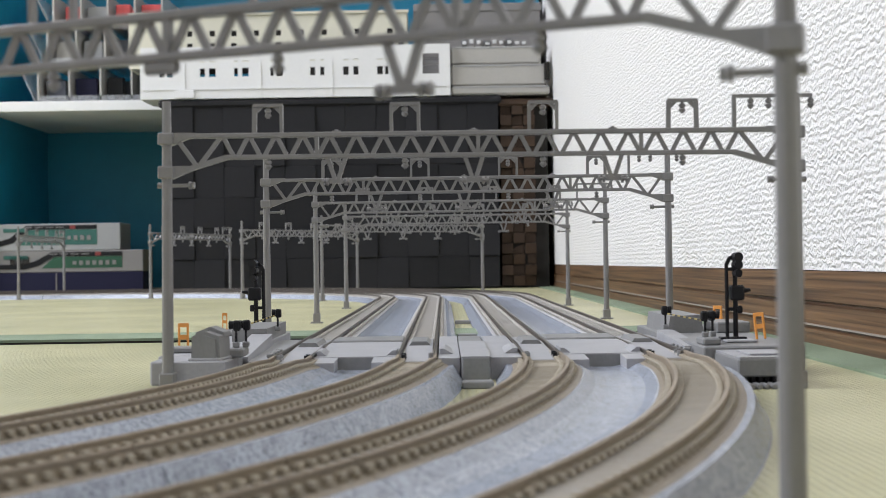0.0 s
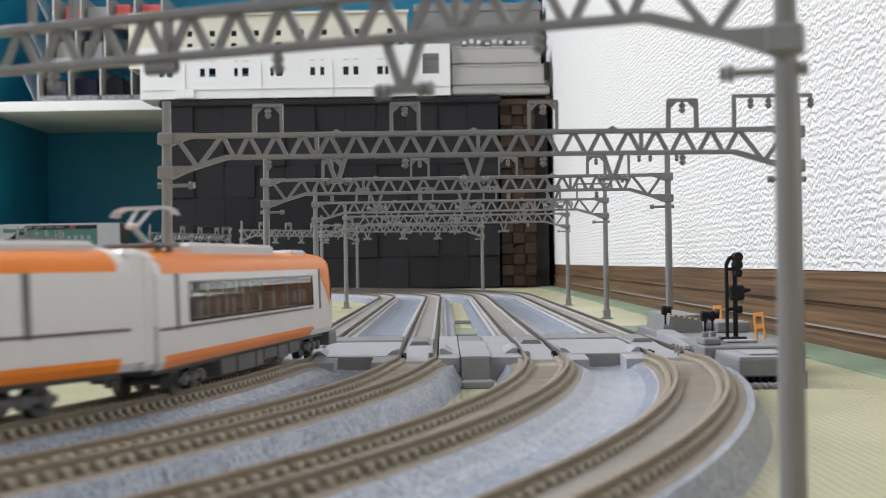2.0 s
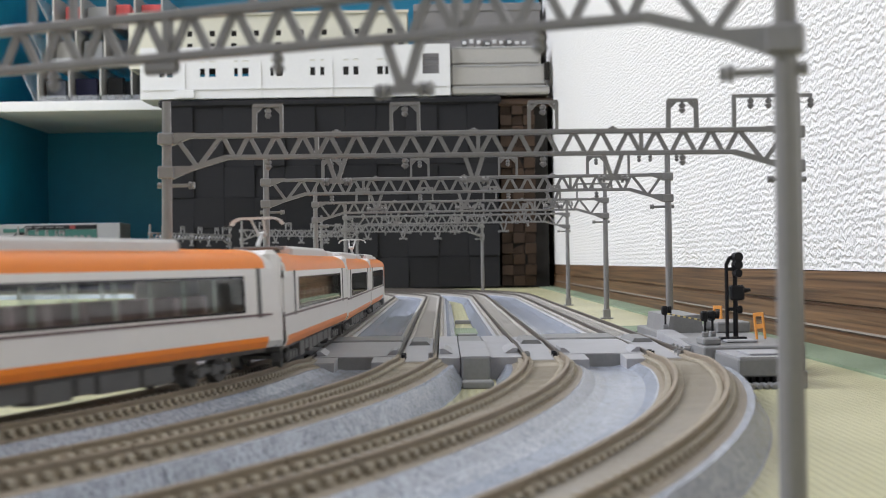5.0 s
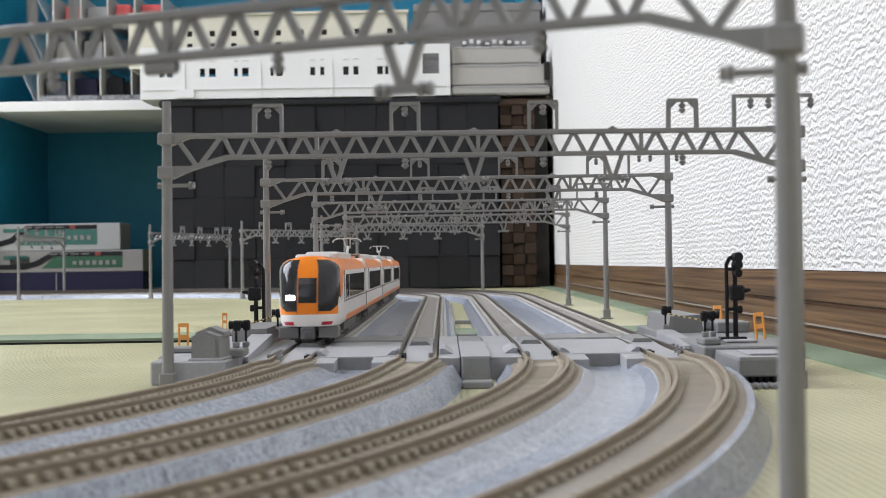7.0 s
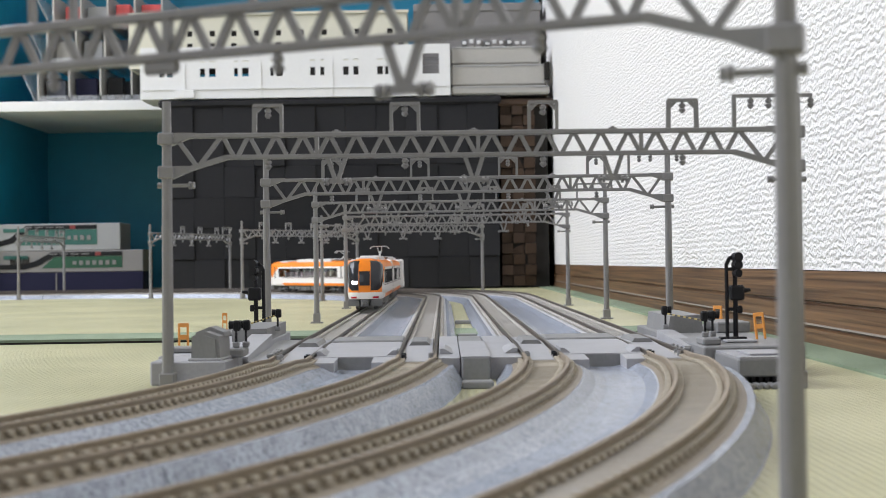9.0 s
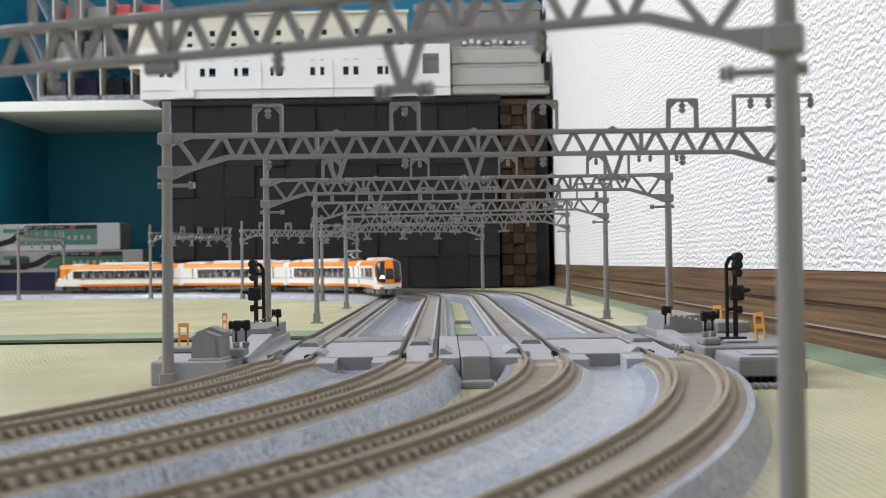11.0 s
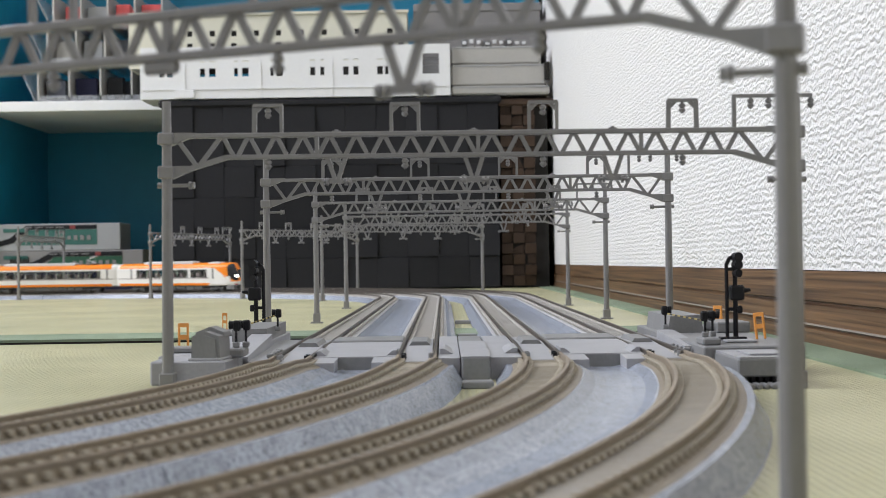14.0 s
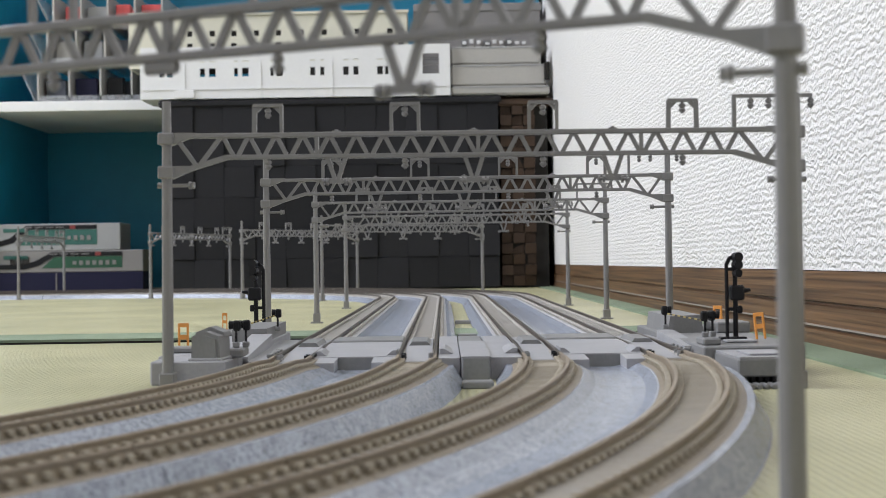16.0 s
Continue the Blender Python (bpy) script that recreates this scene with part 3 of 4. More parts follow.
def bogie(parent, y):
    bm = bmesh.new()
    for s in (-1, 1):
        fbox(bm, (s * 0.0068, y, 0.0030), (0.0010, 0.0150, 0.0012), None, 0.0002)
        for d in (-1, 0, 1):
            fbox(bm, (s * 0.0070, y + d * 0.0052, 0.0028), (0.0014, 0.0024, 0.0022), None, 0.0003)
    fbox(bm, (0, y, 0.0032), (0.0120, 0.0040, 0.0014))
    b = part("bogie", bm, M_TRGREY, parent)
    for d in (-1, 1):
        bm = bmesh.new()
        for s in (-1, 1):
            fcyl(bm, (s * 0.0037, y + d * 0.0052, 0.0027), (s * 0.0056, y + d * 0.0052, 0.0027), 0.0029, 0.0026, 16)
        fcyl(bm, (-0.005, y + d * 0.0052, 0.0027), (0.005, y + d * 0.0052, 0.0027), 0.0006, 0.0006, 6)
        part("wheelset", bm, M_TRGREY, b)


def pantograph(parent, y):
    """Single-arm collector: base on four feet, lower arm, two thin upper arms and a bow with drooping horns."""
    bm = bmesh.new()
    fbox(bm, (0, y, 0.0268), (0.0100, 0.0130, 0.0008), None, 0.0002)
    for s in (-1, 1):
        for d in (-0.003, 0.003):
            fcyl(bm, (s * 0.0040, y + d, 0.0256), (s * 0.0040, y + d, 0.0270), 0.0006, 0.0005, 8)
    p = part("pantograph", bm, M_SKIRT, parent, "raised single-arm pantograph on a dark base")
    bm = bmesh.new()
    fcyl(bm, (0, y + 0.0026, 0.0270), (0, y - 0.0048, 0.0304), 0.0006, 0.0005, 8)
    fcyl(bm, (-0.0011, y - 0.0048, 0.0304), (0.0011, y - 0.0048, 0.0304), 0.0006, 0.0006, 8)
    for s in (-1, 1):
        fcyl(bm, (s * 0.0009, y - 0.0048, 0.0304), (s * 0.0014, y + 0.0016, 0.0338), 0.0003, 0.0003, 6)
    part("arm", bm, M_TRROOF, p)
    bm = bmesh.new()
    for d in (0.0, 0.0026):
        fbox(bm, (0, y + 0.0004 + d, 0.0341), (0.0080, 0.0007, 0.0005))
        for s in (-1, 1):
            bar(bm, (s * 0.0040, y + 0.0004 + d, 0.0341), (s * 0.0054, y + 0.0004 + d, 0.0335), 0.0006, 0.0005)
            bar(bm, (s * 0.0054, y + 0.0004 + d, 0.0335), (s * 0.0060, y + 0.0004 + d, 0.0325), 0.0005, 0.0005)
    for s in (-1, 1):
        fbox(bm, (s * 0.0016, y + 0.0017, 0.0339), (0.0005, 0.0030, 0.0004))
    part("contact_strip", bm, M_TRROOF, p)


def train_car(kind, lit=True, collector=False):
    label = {"end": "white and orange model express end car with dark-glazed nose and pantograph", "mid": "white and orange model express middle car with a blank door bay"}[kind]
    if kind == "end" and not collector:
        label = "white and orange model express end car with a lit headlight"
    if kind == "mid" and collector:
        label = "white and orange model express middle car carrying a pantograph"
    e = thing("train_car", label, "model train", group="four-car train")
    end = kind == "end"
    yb = -CAR / 2 + 0.0010
    yf = CAR / 2 - (NOSE_D + 0.0015 if end else 0.0010)
    c = 0.0035
    lo0 = yb + c
    lo1 = yf - (0.0200 if end else c)
    hi1 = yf if end else yf - c
    bm = bmesh.new()
    shell(bm, [0.0042, 0.0056, 0.0066], lo0, lo1)
    if end:
        for s in (-1, 1):
            bm.faces.new([bm.verts.new((s * (side_profile(z) + 0.00006), y, z)) for y, z in ((lo1, 0.0056), (lo1 + 0.0030, 0.0057), (lo1, 0.0066))])
    part("lower_stripe", bm, M_TRORANGE, e, "orange stripe along the sill")
    bm = bmesh.new()
    shell(bm, [0.0066, 0.0102, 0.0121], yb, yf)
    for y0, y1 in ((yb, lo0), (lo1, yf)):
        shell(bm, [0.0042, 0.0056, 0.0066], y0, y1)
    shell(bm, [0.0196, 0.0200, 0.0212], yb, yf)
    for y0, y1 in ((yb, lo0), (hi1, yf)):
        if y1 - y0 > 1e-5:
            shell(bm, [0.0212, 0.0228, 0.0242, 0.0252, 0.0257, 0.0258], y0, y1)
    for y in ((yb,) if end else (yb, yf)):
        fbox(bm, (0, y, 0.0143), (0.0172, 0.0004, 0.0196))
    body = part("body", bm, M_TRWHITE, e)
    bm = bmesh.new()
    shell(bm, [0.0212, 0.0220, 0.0228, 0.0236, 0.0244, 0.0250, 0.0254, 0.0257, 0.0258], lo0, hi1)
    part("roof", bm, M_TRORANGE, e, "orange roof and shoulder", smooth=True)
    # window belt: panes and the white panels between them
    if end:
        panes = {-1: [(-0.0560, 0.0225), (0.0265, 0.0380)], 1: [(-0.0450, 0.0145), (0.0185, 0.0365)]} if lit else {-1: [(-0.0545, 0.0460)], 1: [(-0.0520, 0.0402)]}
    else:
        panes = {-1: [(-0.0480, 0.0455)], 1: [(-0.0540, 0.0540)]} if collector else {-1: [(-0.0470, 0.0450)], 1: [(-0.0480, 0.0385)]}
    for s in (-1, 1):
        ys = [yb] + [v for p in panes[s] for v in p] + [yf]
        for a, b in zip(ys[0::2], ys[1::2]):
            boxpart("window_pillar", (s * 0.0090, (a + b) / 2, 0.01585), (0.0006, b - a, 0.0076), M_TRWHITE, e)
        for a, b in panes[s]:
            bm = bmesh.new()
            fbox(bm, (s * 0.00905, (a + b) / 2, 0.01585), (0.0003, b - a, 0.0076))
            w = part("window", bm, M_TINT, e, "tinted window pane")
            w.visible_shadow = False
            bm = bmesh.new()
            for z in (0.01225, 0.01945):
                fbox(bm, (s * 0.00925, (a + b) / 2, z), (0.0003, b - a, 0.0005))
            for y in (a, b):
                fbox(bm, (s * 0.00925, y, 0.01585), (0.0003, 0.0006, 0.0077))
            part("window_frame", bm, M_TRGLASS, w, "black window surround")
            count = int((b - a) / 0.0105)
            for q in range(1, count):
                bm = bmesh.new()
                fbox(bm, (s * 0.00875, a + (b - a) * q / count, 0.01585), (0.0002, 0.0006, 0.0074))
                part("mullion", bm, M_CURTAIN, w, "pale post between panes")
        for y in (panes[s][0][0] - 0.0065, panes[s][-1][1] + 0.0072):
            boxpart("door", (s * 0.00925, y, 0.0160), (0.0004, 0.0014, 0.0104), M_TRGREY, e, "narrow grey door recess")
    n = 9
    for k in range(n):
        y = -0.042 + k * (0.078 if end else 0.082) / (n - 1)
        bm = bmesh.new()
        for s in (-1, 1):
            fbox(bm, (s * 0.0055, y, 0.0132), (0.0056, 0.0022, 0.0060), None, 0.0004)
            fbox(bm, (s * 0.0055, y + 0.0022, 0.0108), (0.0052, 0.0042, 0.0016), None, 0.0003)
        part("seat", bm, M_SEAT, e, "mauve row of seats")
    # added panel: keeps orange bounce off the seats and brightens the windows
    boxpart("bounce_panel", (0, (yb + yf) / 2, 0.0205), (0.0174, yf - yb - 0.001, 0.0006), M_INSIDE, e, "pale grey-green panel added against the roof's orange bounce")
    boxpart("interior_floor", (0, (yb + yf) / 2, 0.0085), (0.0178, yf - yb, 0.0018), M_SEAT, e)
    for s in (-1, 1):
        boxpart("waist_line", (s * 0.00931, (yb + yf) / 2 - (0.0085 if end else 0), 0.0113), (0.0003, yf - yb - (0.020 if end else 0.002), 0.0005), M_BROWNLINE, e, "thin brown line under the windows")
    # roof units
    for y, l, h in ([(-0.010, 0.058, 0.0017), (0.0430, 0.0130, 0.0007)] if end else [(-0.008, 0.072, 0.0017), (-0.056, 0.014, 0.0011)] + ([] if collector else [(0.0520, 0.026, 0.0010)])):
        bm = bmesh.new()
        fbox(bm, (0, y, 0.0250 + h / 2), (0.0112, l, h + 0.0014), None, 0.0007)
        for k in range(int(l / 0.008)):
            fbox(bm, (0, y - l / 2 + 0.006 + k * 0.008, 0.0256 + h), (0.0080, 0.0046, 0.0004))
        part("roof_unit", bm, M_TRROOF, e, "light grey air-conditioner unit")
    # underframe
    bm = bmesh.new()
    rnd = random.Random(5 if end else 8)
    fbox(bm, (0, (yb + yf) / 2, 0.0046), (0.0150, yf - yb - 0.004, 0.0010))
    y = -0.031
    while y < 0.031:
        l = rnd.uniform(0.006, 0.014)
        for s in (-1, 1):
            h = rnd.uniform(0.0026, 0.0038)
            fbox(bm, (s * 0.0058, y + l / 2, 0.0044 - h / 2), (0.0042, l - 0.0010, h), None, 0.0002)
        y += l
    part("underframe", bm, M_TRGREY, e, "dark grey equipment boxes under the floor")
    for y in (-0.046, 0.046):
        bogie(e, y)
    bm = bmesh.new()
    fbox(bm, (0, yb - 0.0014, 0.0149), (0.0180, 0.0052, 0.0208), None, 0.0010)
    part("gangway", bm, M_TRWHITE, e, "pale grey gangway bellows")
    bm = bmesh.new()
    fbox(bm, (0, yb - 0.0010, 0.0034), (0.0030, 0.0060, 0.0018), None, 0.0003)
    part("coupler", bm, M_TRGREY, e)
    if not end:
        bm = bmesh.new()
        fbox(bm, (0, yf + 0.0014, 0.0149), (0.0177, 0.0050, 0.0206), None, 0.0010)
        part("gangway", bm, M_TRWHITE, e, "pale grey gangway bellows")
        if collector:
            pantograph(e, 0.0440)
        return e
    if collector:
        pantograph(e, -0.0500)
    yn = yf - 0.0001
    for s in (-1, 1):
        bm = bmesh.new()
        x = s * 0.00937
        bm.faces.new([bm.verts.new((x, y, z)) for y, z in ((yf - 0.0125, 0.0212), (yf, 0.0212), (yf, 0.0108), (yf - 0.0035, 0.0150))])
        part("side_flash", bm, M_TRORANGE, e, "orange wedge running down to the nose")
    bm = bmesh.new()
    nose_patch(bm, -1, 1, 0.0042, 0.0078, 24, 3, yn)
    part("nose_apron", bm, M_TRWHITE, e, smooth=True)
    bm = bmesh.new()
    nose_patch(bm, -1, 1, 0.0078, 0.0256, 28, 18, yn)
    top = [bm.verts.new(nose_point(-1 + 2 * i / 28, 0.0256, yn)) for i in range(29)]
    back = [bm.verts.new((v.co.x, yn, 0.0258)) for v in top]
    for i in range(28):
        bm.faces.new((top[i], top[i + 1], back[i + 1], back[i]))
    nose = part("nose", bm, M_TRORANGE, e, "orange rounded nose", smooth=True)
    for s in (-1, 1):
        bm = bmesh.new()
        nose_patch(bm, s * 0.345, s * 0.985, 0.0088, 0.0246, 14, 18, yn, 0.00012, 1.0)
        part("windscreen", bm, M_TRGLASS, nose, "black wrap-round windscreen", smooth=True)
        bm = bmesh.new()
        nose_patch(bm, s * 0.93, s * 1.0, 0.0078, 0.0130, 3, 4, yn, 0.00008)
        part("corner_panel", bm, M_TRWHITE, nose)
        bm = bmesh.new()
        nose_patch(bm, s * 0.45, s * 0.78, 0.0046, 0.0056, 4, 2, yn, 0.0002)
        part("tail_lamp", bm, M_REDLENS, nose, "red lamp lens with a dim glow in its colour")
    bm = bmesh.new()
    nose_patch(bm, -0.29, 0.29, 0.0114, 0.0190, 5, 4, yn, 0.00014)
    part("door_window", bm, M_TRGLASS, nose, "dark window of the gangway door")
    for s in (-1, 1):
        bm = bmesh.new()
        nose_patch(bm, s * 0.325, s * 0.340, 0.0080, 0.0235, 1, 8, yn, 0.00016)
        part("door_seam", bm, M_BROWNLINE, nose)
    bm = bmesh.new()
    nose_patch(bm, 0.40, 0.70, 0.0122, 0.0138, 6, 3, yn, 0.0004)
    part("headlight", bm, M_LAMPW if lit else M_TRGLASS, nose, "lit white headlight behind the screen" if lit else "unlit headlight")
    bm = bmesh.new()
    for s in (-1, 1):
        fbox(bm, (s * 0.0058, yn + 0.0044, 0.0040), (0.0060, 0.0085, 0.0036), None, 0.0003)
    part("skirt", bm, M_SKIRT, e, "grey front skirt")
    bm = bmesh.new()
    fbox(bm, (0, yn + 0.0085, 0.0038), (0.0042, 0.0050, 0.0040), None, 0.0005)
    fbox(bm, (0, yn + 0.0108, 0.0034), (0.0026, 0.0016, 0.0024), None, 0.0004)
    part("front_coupler", bm, M_TRGREY, e)
    return e


def lift_body(e):
    """Bring the car to scale length and height and raise the body over its bogies."""
    for c in e.children_recursive:
        c.data.transform(Matrix.Diagonal((1, SHORT, LOW, 1)))
    for c in e.children:
        if c.name.split(".")[0] not in ("bogie", "skirt", "front_coupler"):
            c.location.z += 0.0009 if c.name.startswith("underframe") else 0.0017


def build_train():
    cars = [train_car("end"), train_car("mid", collector=True), train_car("mid"), train_car("end", False, True)]
    for e in cars:
        lift_body(e)
    return cars


CARS = build_train()

# the tail's way along its track, seconds and metres
RUN = [(-0.5, -0.8169), (0, -0.7589), (0.5, -0.7007), (1, -0.6439), (2, -0.5423), (3, -0.4356), (4, -0.3208), (5, -0.2055), (6.3, -0.0547),
       (7, 0.0368), (8, 0.1785), (9.2, 0.3423), (10.2, 0.4666), (11.5, 0.6213), (12.5, 0.7379),
       (13.5, 0.8482), (14.5, 0.9809), (15, 1.0717), (15.4, 1.1505), (16, 1.2922), (16.5, 1.4120)]
TRACK_O = -0.0495


def run_at(t):
    """Smooth cubic through RUN."""
    i = max(1, min(len(RUN) - 3, next((k for k in range(len(RUN) - 1) if RUN[k + 1][0] >= t), len(RUN) - 3)))
    (ta, a), (t0, p0), (t1, p1), (tb, b) = RUN[i - 1], RUN[i], RUN[i + 1], RUN[i + 2]
    u, d = (t - t0) / (t1 - t0), t1 - t0
    m0, m1 = (p1 - a) / (t1 - ta) * d, (b - p0) / (tb - t0) * d
    return (2 * u**3 - 3 * u**2 + 1) * p0 + (u**3 - 2 * u**2 + u) * m0 + (-2 * u**3 + 3 * u**2) * p1 + (u**3 - u**2) * m1


def on_track(d):
    """Place and cant at d metres along the inner track itself."""
    r = (R0 + TRACK_O) / R0
    if d < 0:
        s = d * RN / (RN + TRACK_O)
    elif d < LS:
        s = d
    elif d < LS + (R0 + TRACK_O) * math.pi / 2:
        s = LS + (d - LS) / r
    else:
        s = LS + R0 * math.pi / 2 + d - LS - (R0 + TRACK_O) * math.pi / 2
    p, _ = along(s, TRACK_O)
    p.z = rise_at(s)
    return p, cant_at(s)


def car_pose(d):
    a, ka = on_track(d - 0.046)
    b, kb = on_track(d + 0.046)
    k = (ka + kb) / 2
    v = b - a
    return Matrix.Translation(((a + b) / 2) + Vector((0, 0, 0.0065))) @ Matrix.Rotation(math.atan2(v.y, v.x) - math.pi / 2, 4, "Z") @ Matrix.Rotation(-math.atan(k), 4, "Y")


def motions():
    for i, car in enumerate(CARS):
        turn = Matrix.Rotation(math.pi, 4, "Z") if i < 2 else Matrix()
        rows = []
        for k in range(0, 81):
            t = k * 0.2
            rows.append((t, car_pose(run_at(t) + (i + 0.5) * PITCH_CAR + (0.0, 0.0006, 0.0012, 0.0)[i]) @ turn))
        walk(car, rows)


# ---- level crossing between the tracks ----
def deck_part(e, name, x0, x1, y0, y1, z0, z1, material=None, bev=0.0004, label=""):
    return boxpart(name, ((x0 + x1) / 2, (y0 + y1) / 2, (z0 + z1) / 2), (x1 - x0, y1 - y0, z1 - z0), material or M_DECK, e, label, bev)


def ramp(bm, x0, x1, ya, yb, za, zb, zl):
    """A wedge whose top runs from za at ya to zb at yb, down to zl."""
    c = [(x0, ya, zl), (x1, ya, zl), (x1, yb, zl), (x0, yb, zl), (x0, ya, za), (x1, ya, za), (x1, yb, zb), (x0, yb, zb)]
    v = [bm.verts.new(p) for p in c]
    for f in ((0, 3, 2, 1), (4, 5, 6, 7), (0, 1, 5, 4), (1, 2, 6, 5), (2, 3, 7, 6), (3, 0, 4, 7)):
        bm.faces.new([v[i] for i in f])


crossing = thing("level_crossing", "light grey plastic level crossing deck across four model tracks", "level crossing")
YF, YM, YB = 0.336, 0.392, 0.428
for k in range(4):
    xc = X0 + (k - 1.5) * 0.033
    bm = bmesh.new()
    ramp(bm, xc - 0.0038, xc + 0.0038, YF + 0.004, YM, 0.0048, 0.0062, 0.0036)
    ramp(bm, xc - 0.0038, xc + 0.0038, YM, YB, 0.0062, 0.0056, 0.0036)
    part("track_plate", bm, M_DECK, crossing)
    bm = bmesh.new()
    poly(bm, [(xc - 0.0032, 0.0060), (xc - 0.0022, 0.0072), (xc + 0.0022, 0.0072), (xc + 0.0032, 0.0060)], 0.386, 0.410)
    part("guard_hump", bm, M_DECK2, crossing)
    for s in (-1, 1):
        for y in (0.345, 0.3495):
            bm = bmesh.new()
            fcyl(bm, (xc + s * 0.0036, y, 0.0046), (xc + s * 0.0036, y, 0.0064), 0.0007, 0.0006, 8)
            part("peg", bm, M_BLACK if (k + (s > 0)) % 2 else M_DECK2, crossing)
# plates between the tracks of each pair, with a notched front
for xm in (X0 - 0.033, X0 + 0.033):
    bm = bmesh.new()
    ramp(bm, xm - 0.0110, xm + 0.0110, YF + 0.013, YM, 0.0056, 0.0064, 0.0014)
    ramp(bm, xm - 0.0110, xm + 0.0110, YM, YB, 0.0064, 0.0058, 0.0014)
    part("gap_plate", bm, M_DECK, crossing)
    for s in (-1, 1):
        bm = bmesh.new()
        a, b = sorted((xm + s * 0.0110, xm + s * 0.0048))
        ramp(bm, a, b, YF, YF + 0.0128, 0.0050, 0.0055, 0.0014)
        part("front_lip", bm, M_DECK, crossing)
        bm = bmesh.new()
        poly(bm, [(xm + s * 0.0108, 0.0056), (xm + s * 0.0108, 0.0070), (xm + s * 0.0098, 0.0070), (xm + s * 0.0080, 0.0056)], 0.352, 0.366)
        part("check_block", bm, M_DECK, crossing)
    deck_part(crossing, "riser", xm - 0.0048, xm + 0.0048, YF + 0.0122, YF + 0.0129, 0.0014, 0.0054, M_DECK2, 0)
    deck_part(crossing, "back_band", xm - 0.0110, xm + 0.0110, YM + 0.010, YB - 0.004, 0.0052, 0.0068, M_DECK2)
# bridge over the gap between the pairs
deck_part(crossing, "bridge_block", X0 - 0.0049, X0 + 0.0025, YF - 0.004, YB, 0.0003, 0.0063, M_DECK2)
bm = bmesh.new()
ramp(bm, X0 - 0.0050, X0 + 0.0026, YF - 0.0038, YM, 0.0065, 0.0068, 0.0062)
part("bridge_top", bm, M_DECK, crossing)
for s in (-1, 1):
    bm = bmesh.new()
    a, b = sorted((X0 - 0.0012 + s * 0.0040, X0 + s * 0.0108))
    ramp(bm, a, b, YF + 0.002, YM, 0.0057, 0.0064, 0.0)
    ramp(bm, a, b, YM, YB, 0.0064, 0.0062, 0.0)
    part("side_plate", bm, M_DECK, crossing)
    bm = bmesh.new()
    poly(bm, [(X0 + s * 0.0105, 0.0060), (X0 + s * 0.0105, 0.0073), (X0 + s * 0.0092, 0.0073), (X0 + s * 0.0070, 0.0060)], 0.350, 0.372)
    part("check_block", bm, M_DECK, crossing)
    bm = bmesh.new()
    # outer plates up to the side islands
    a, b = sorted((X0 + s * 0.0552, X0 + s * 0.0655))
    ramp(bm, a, b, YF + 0.006, YM, 0.0052, 0.0062, 0.0020)
    ramp(bm, a, b, YM, YB, 0.0062, 0.0058, 0.0020)
    part("outer_plate", bm, M_DECK, crossing)
    for y in (0.350, 0.356, 0.362, 0.368):
        bm = bmesh.new()
        fbox(bm, (X0 + s * 0.0560, y, 0.0062), (0.0020, 0.0026, 0.0012), None, 0.0003)
        part("peg", bm, M_DECK2, crossing)

# grey timber-like rest under the bridge, on the mat
for y in (0.316, 0.455, 0.520, 0.640):
    bm = bmesh.new()
    fbox(bm, (X0 - (0.0012 if y < 0.4 else 0), y, 0.0009), (0.0076, 0.006, 0.0018), None, 0.0003)
    ob = new("spacer_bar", mesh_of("spacer_bar", bm, M_DECK2))
    tagged(ob, "small grey plastic spacer bar between the roadbeds", "spacer", "spacers between the roadbeds")


def island(name, label):
    return thing(name, label, "platform")


# platform beside the inner track
P = 0.0075
isl = island("side_platform", "grey plastic side platform on small feet, beside the inner track")
deck_part(isl, "front_slab", -0.0716, -0.0532, 0.3158, 0.3348, 0.0016, P)
deck_part(isl, "rear_slab", -0.0738, -0.0532, 0.3350, 0.4500, 0.0030, P)
for k in range(6):
    deck_part(isl, "foot", -0.0700 + 0.0028 * k, -0.0683 + 0.0028 * k, 0.317, 0.330, 0.0, 0.0016, M_DECK2, 0)
deck_part(isl, "foot", -0.0720, -0.0540, 0.340, 0.445, 0.0, 0.0030, M_DECK2, 0)
deck_part(isl, "edge_strip", -0.0745, -0.0660, 0.345, 0.352, P, P + 0.0016, M_DECK2)
deck_part(isl, "signal_block", -0.0548, -0.0505, 0.326, 0.336, P, P + 0.0022, M_DECK2)
bm = bmesh.new()
poly(bm, [(-0.0640, P), (-0.0640, 0.0112), (-0.0535, 0.0114), (-0.0535, P)], 0.392, 0.440)
part("rear_block", bm, M_DECK2, isl)
bm = bmesh.new()
ramp(bm, -0.0580, -0.0518, 0.342, 0.3918, P - 0.0010, 0.0098, 0.0030)
part("slope", bm, M_DECK, isl)
# platform beside the outer track
isr = island("side_platform", "grey plastic side platform with a raised deck, beside the outer track")
deck_part(isr, "front_slab", 0.0695, 0.0848, 0.308, 0.3348, 0.0024, 0.0067, M_DECK2)
deck_part(isr, "front_plate", 0.0697, 0.0846, 0.3082, 0.3346, 0.0067, 0.0070)
for k in range(8):
    deck_part(isr, "foot", 0.0712 + k * 0.0017, 0.0722 + k * 0.0017, 0.3095, 0.330, 0.0, 0.0024, M_BLACK, 0)
    deck_part(isr, "foot_tab", 0.0710 + k * 0.0017, 0.0721 + k * 0.0017, 0.302, 0.3078, 0.0, 0.0012, M_DECK2, 0.0002)
deck_part(isr, "rear_slab", 0.0668, 0.0930, 0.3350, 0.450, 0.0, 0.0079, M_DECK2)
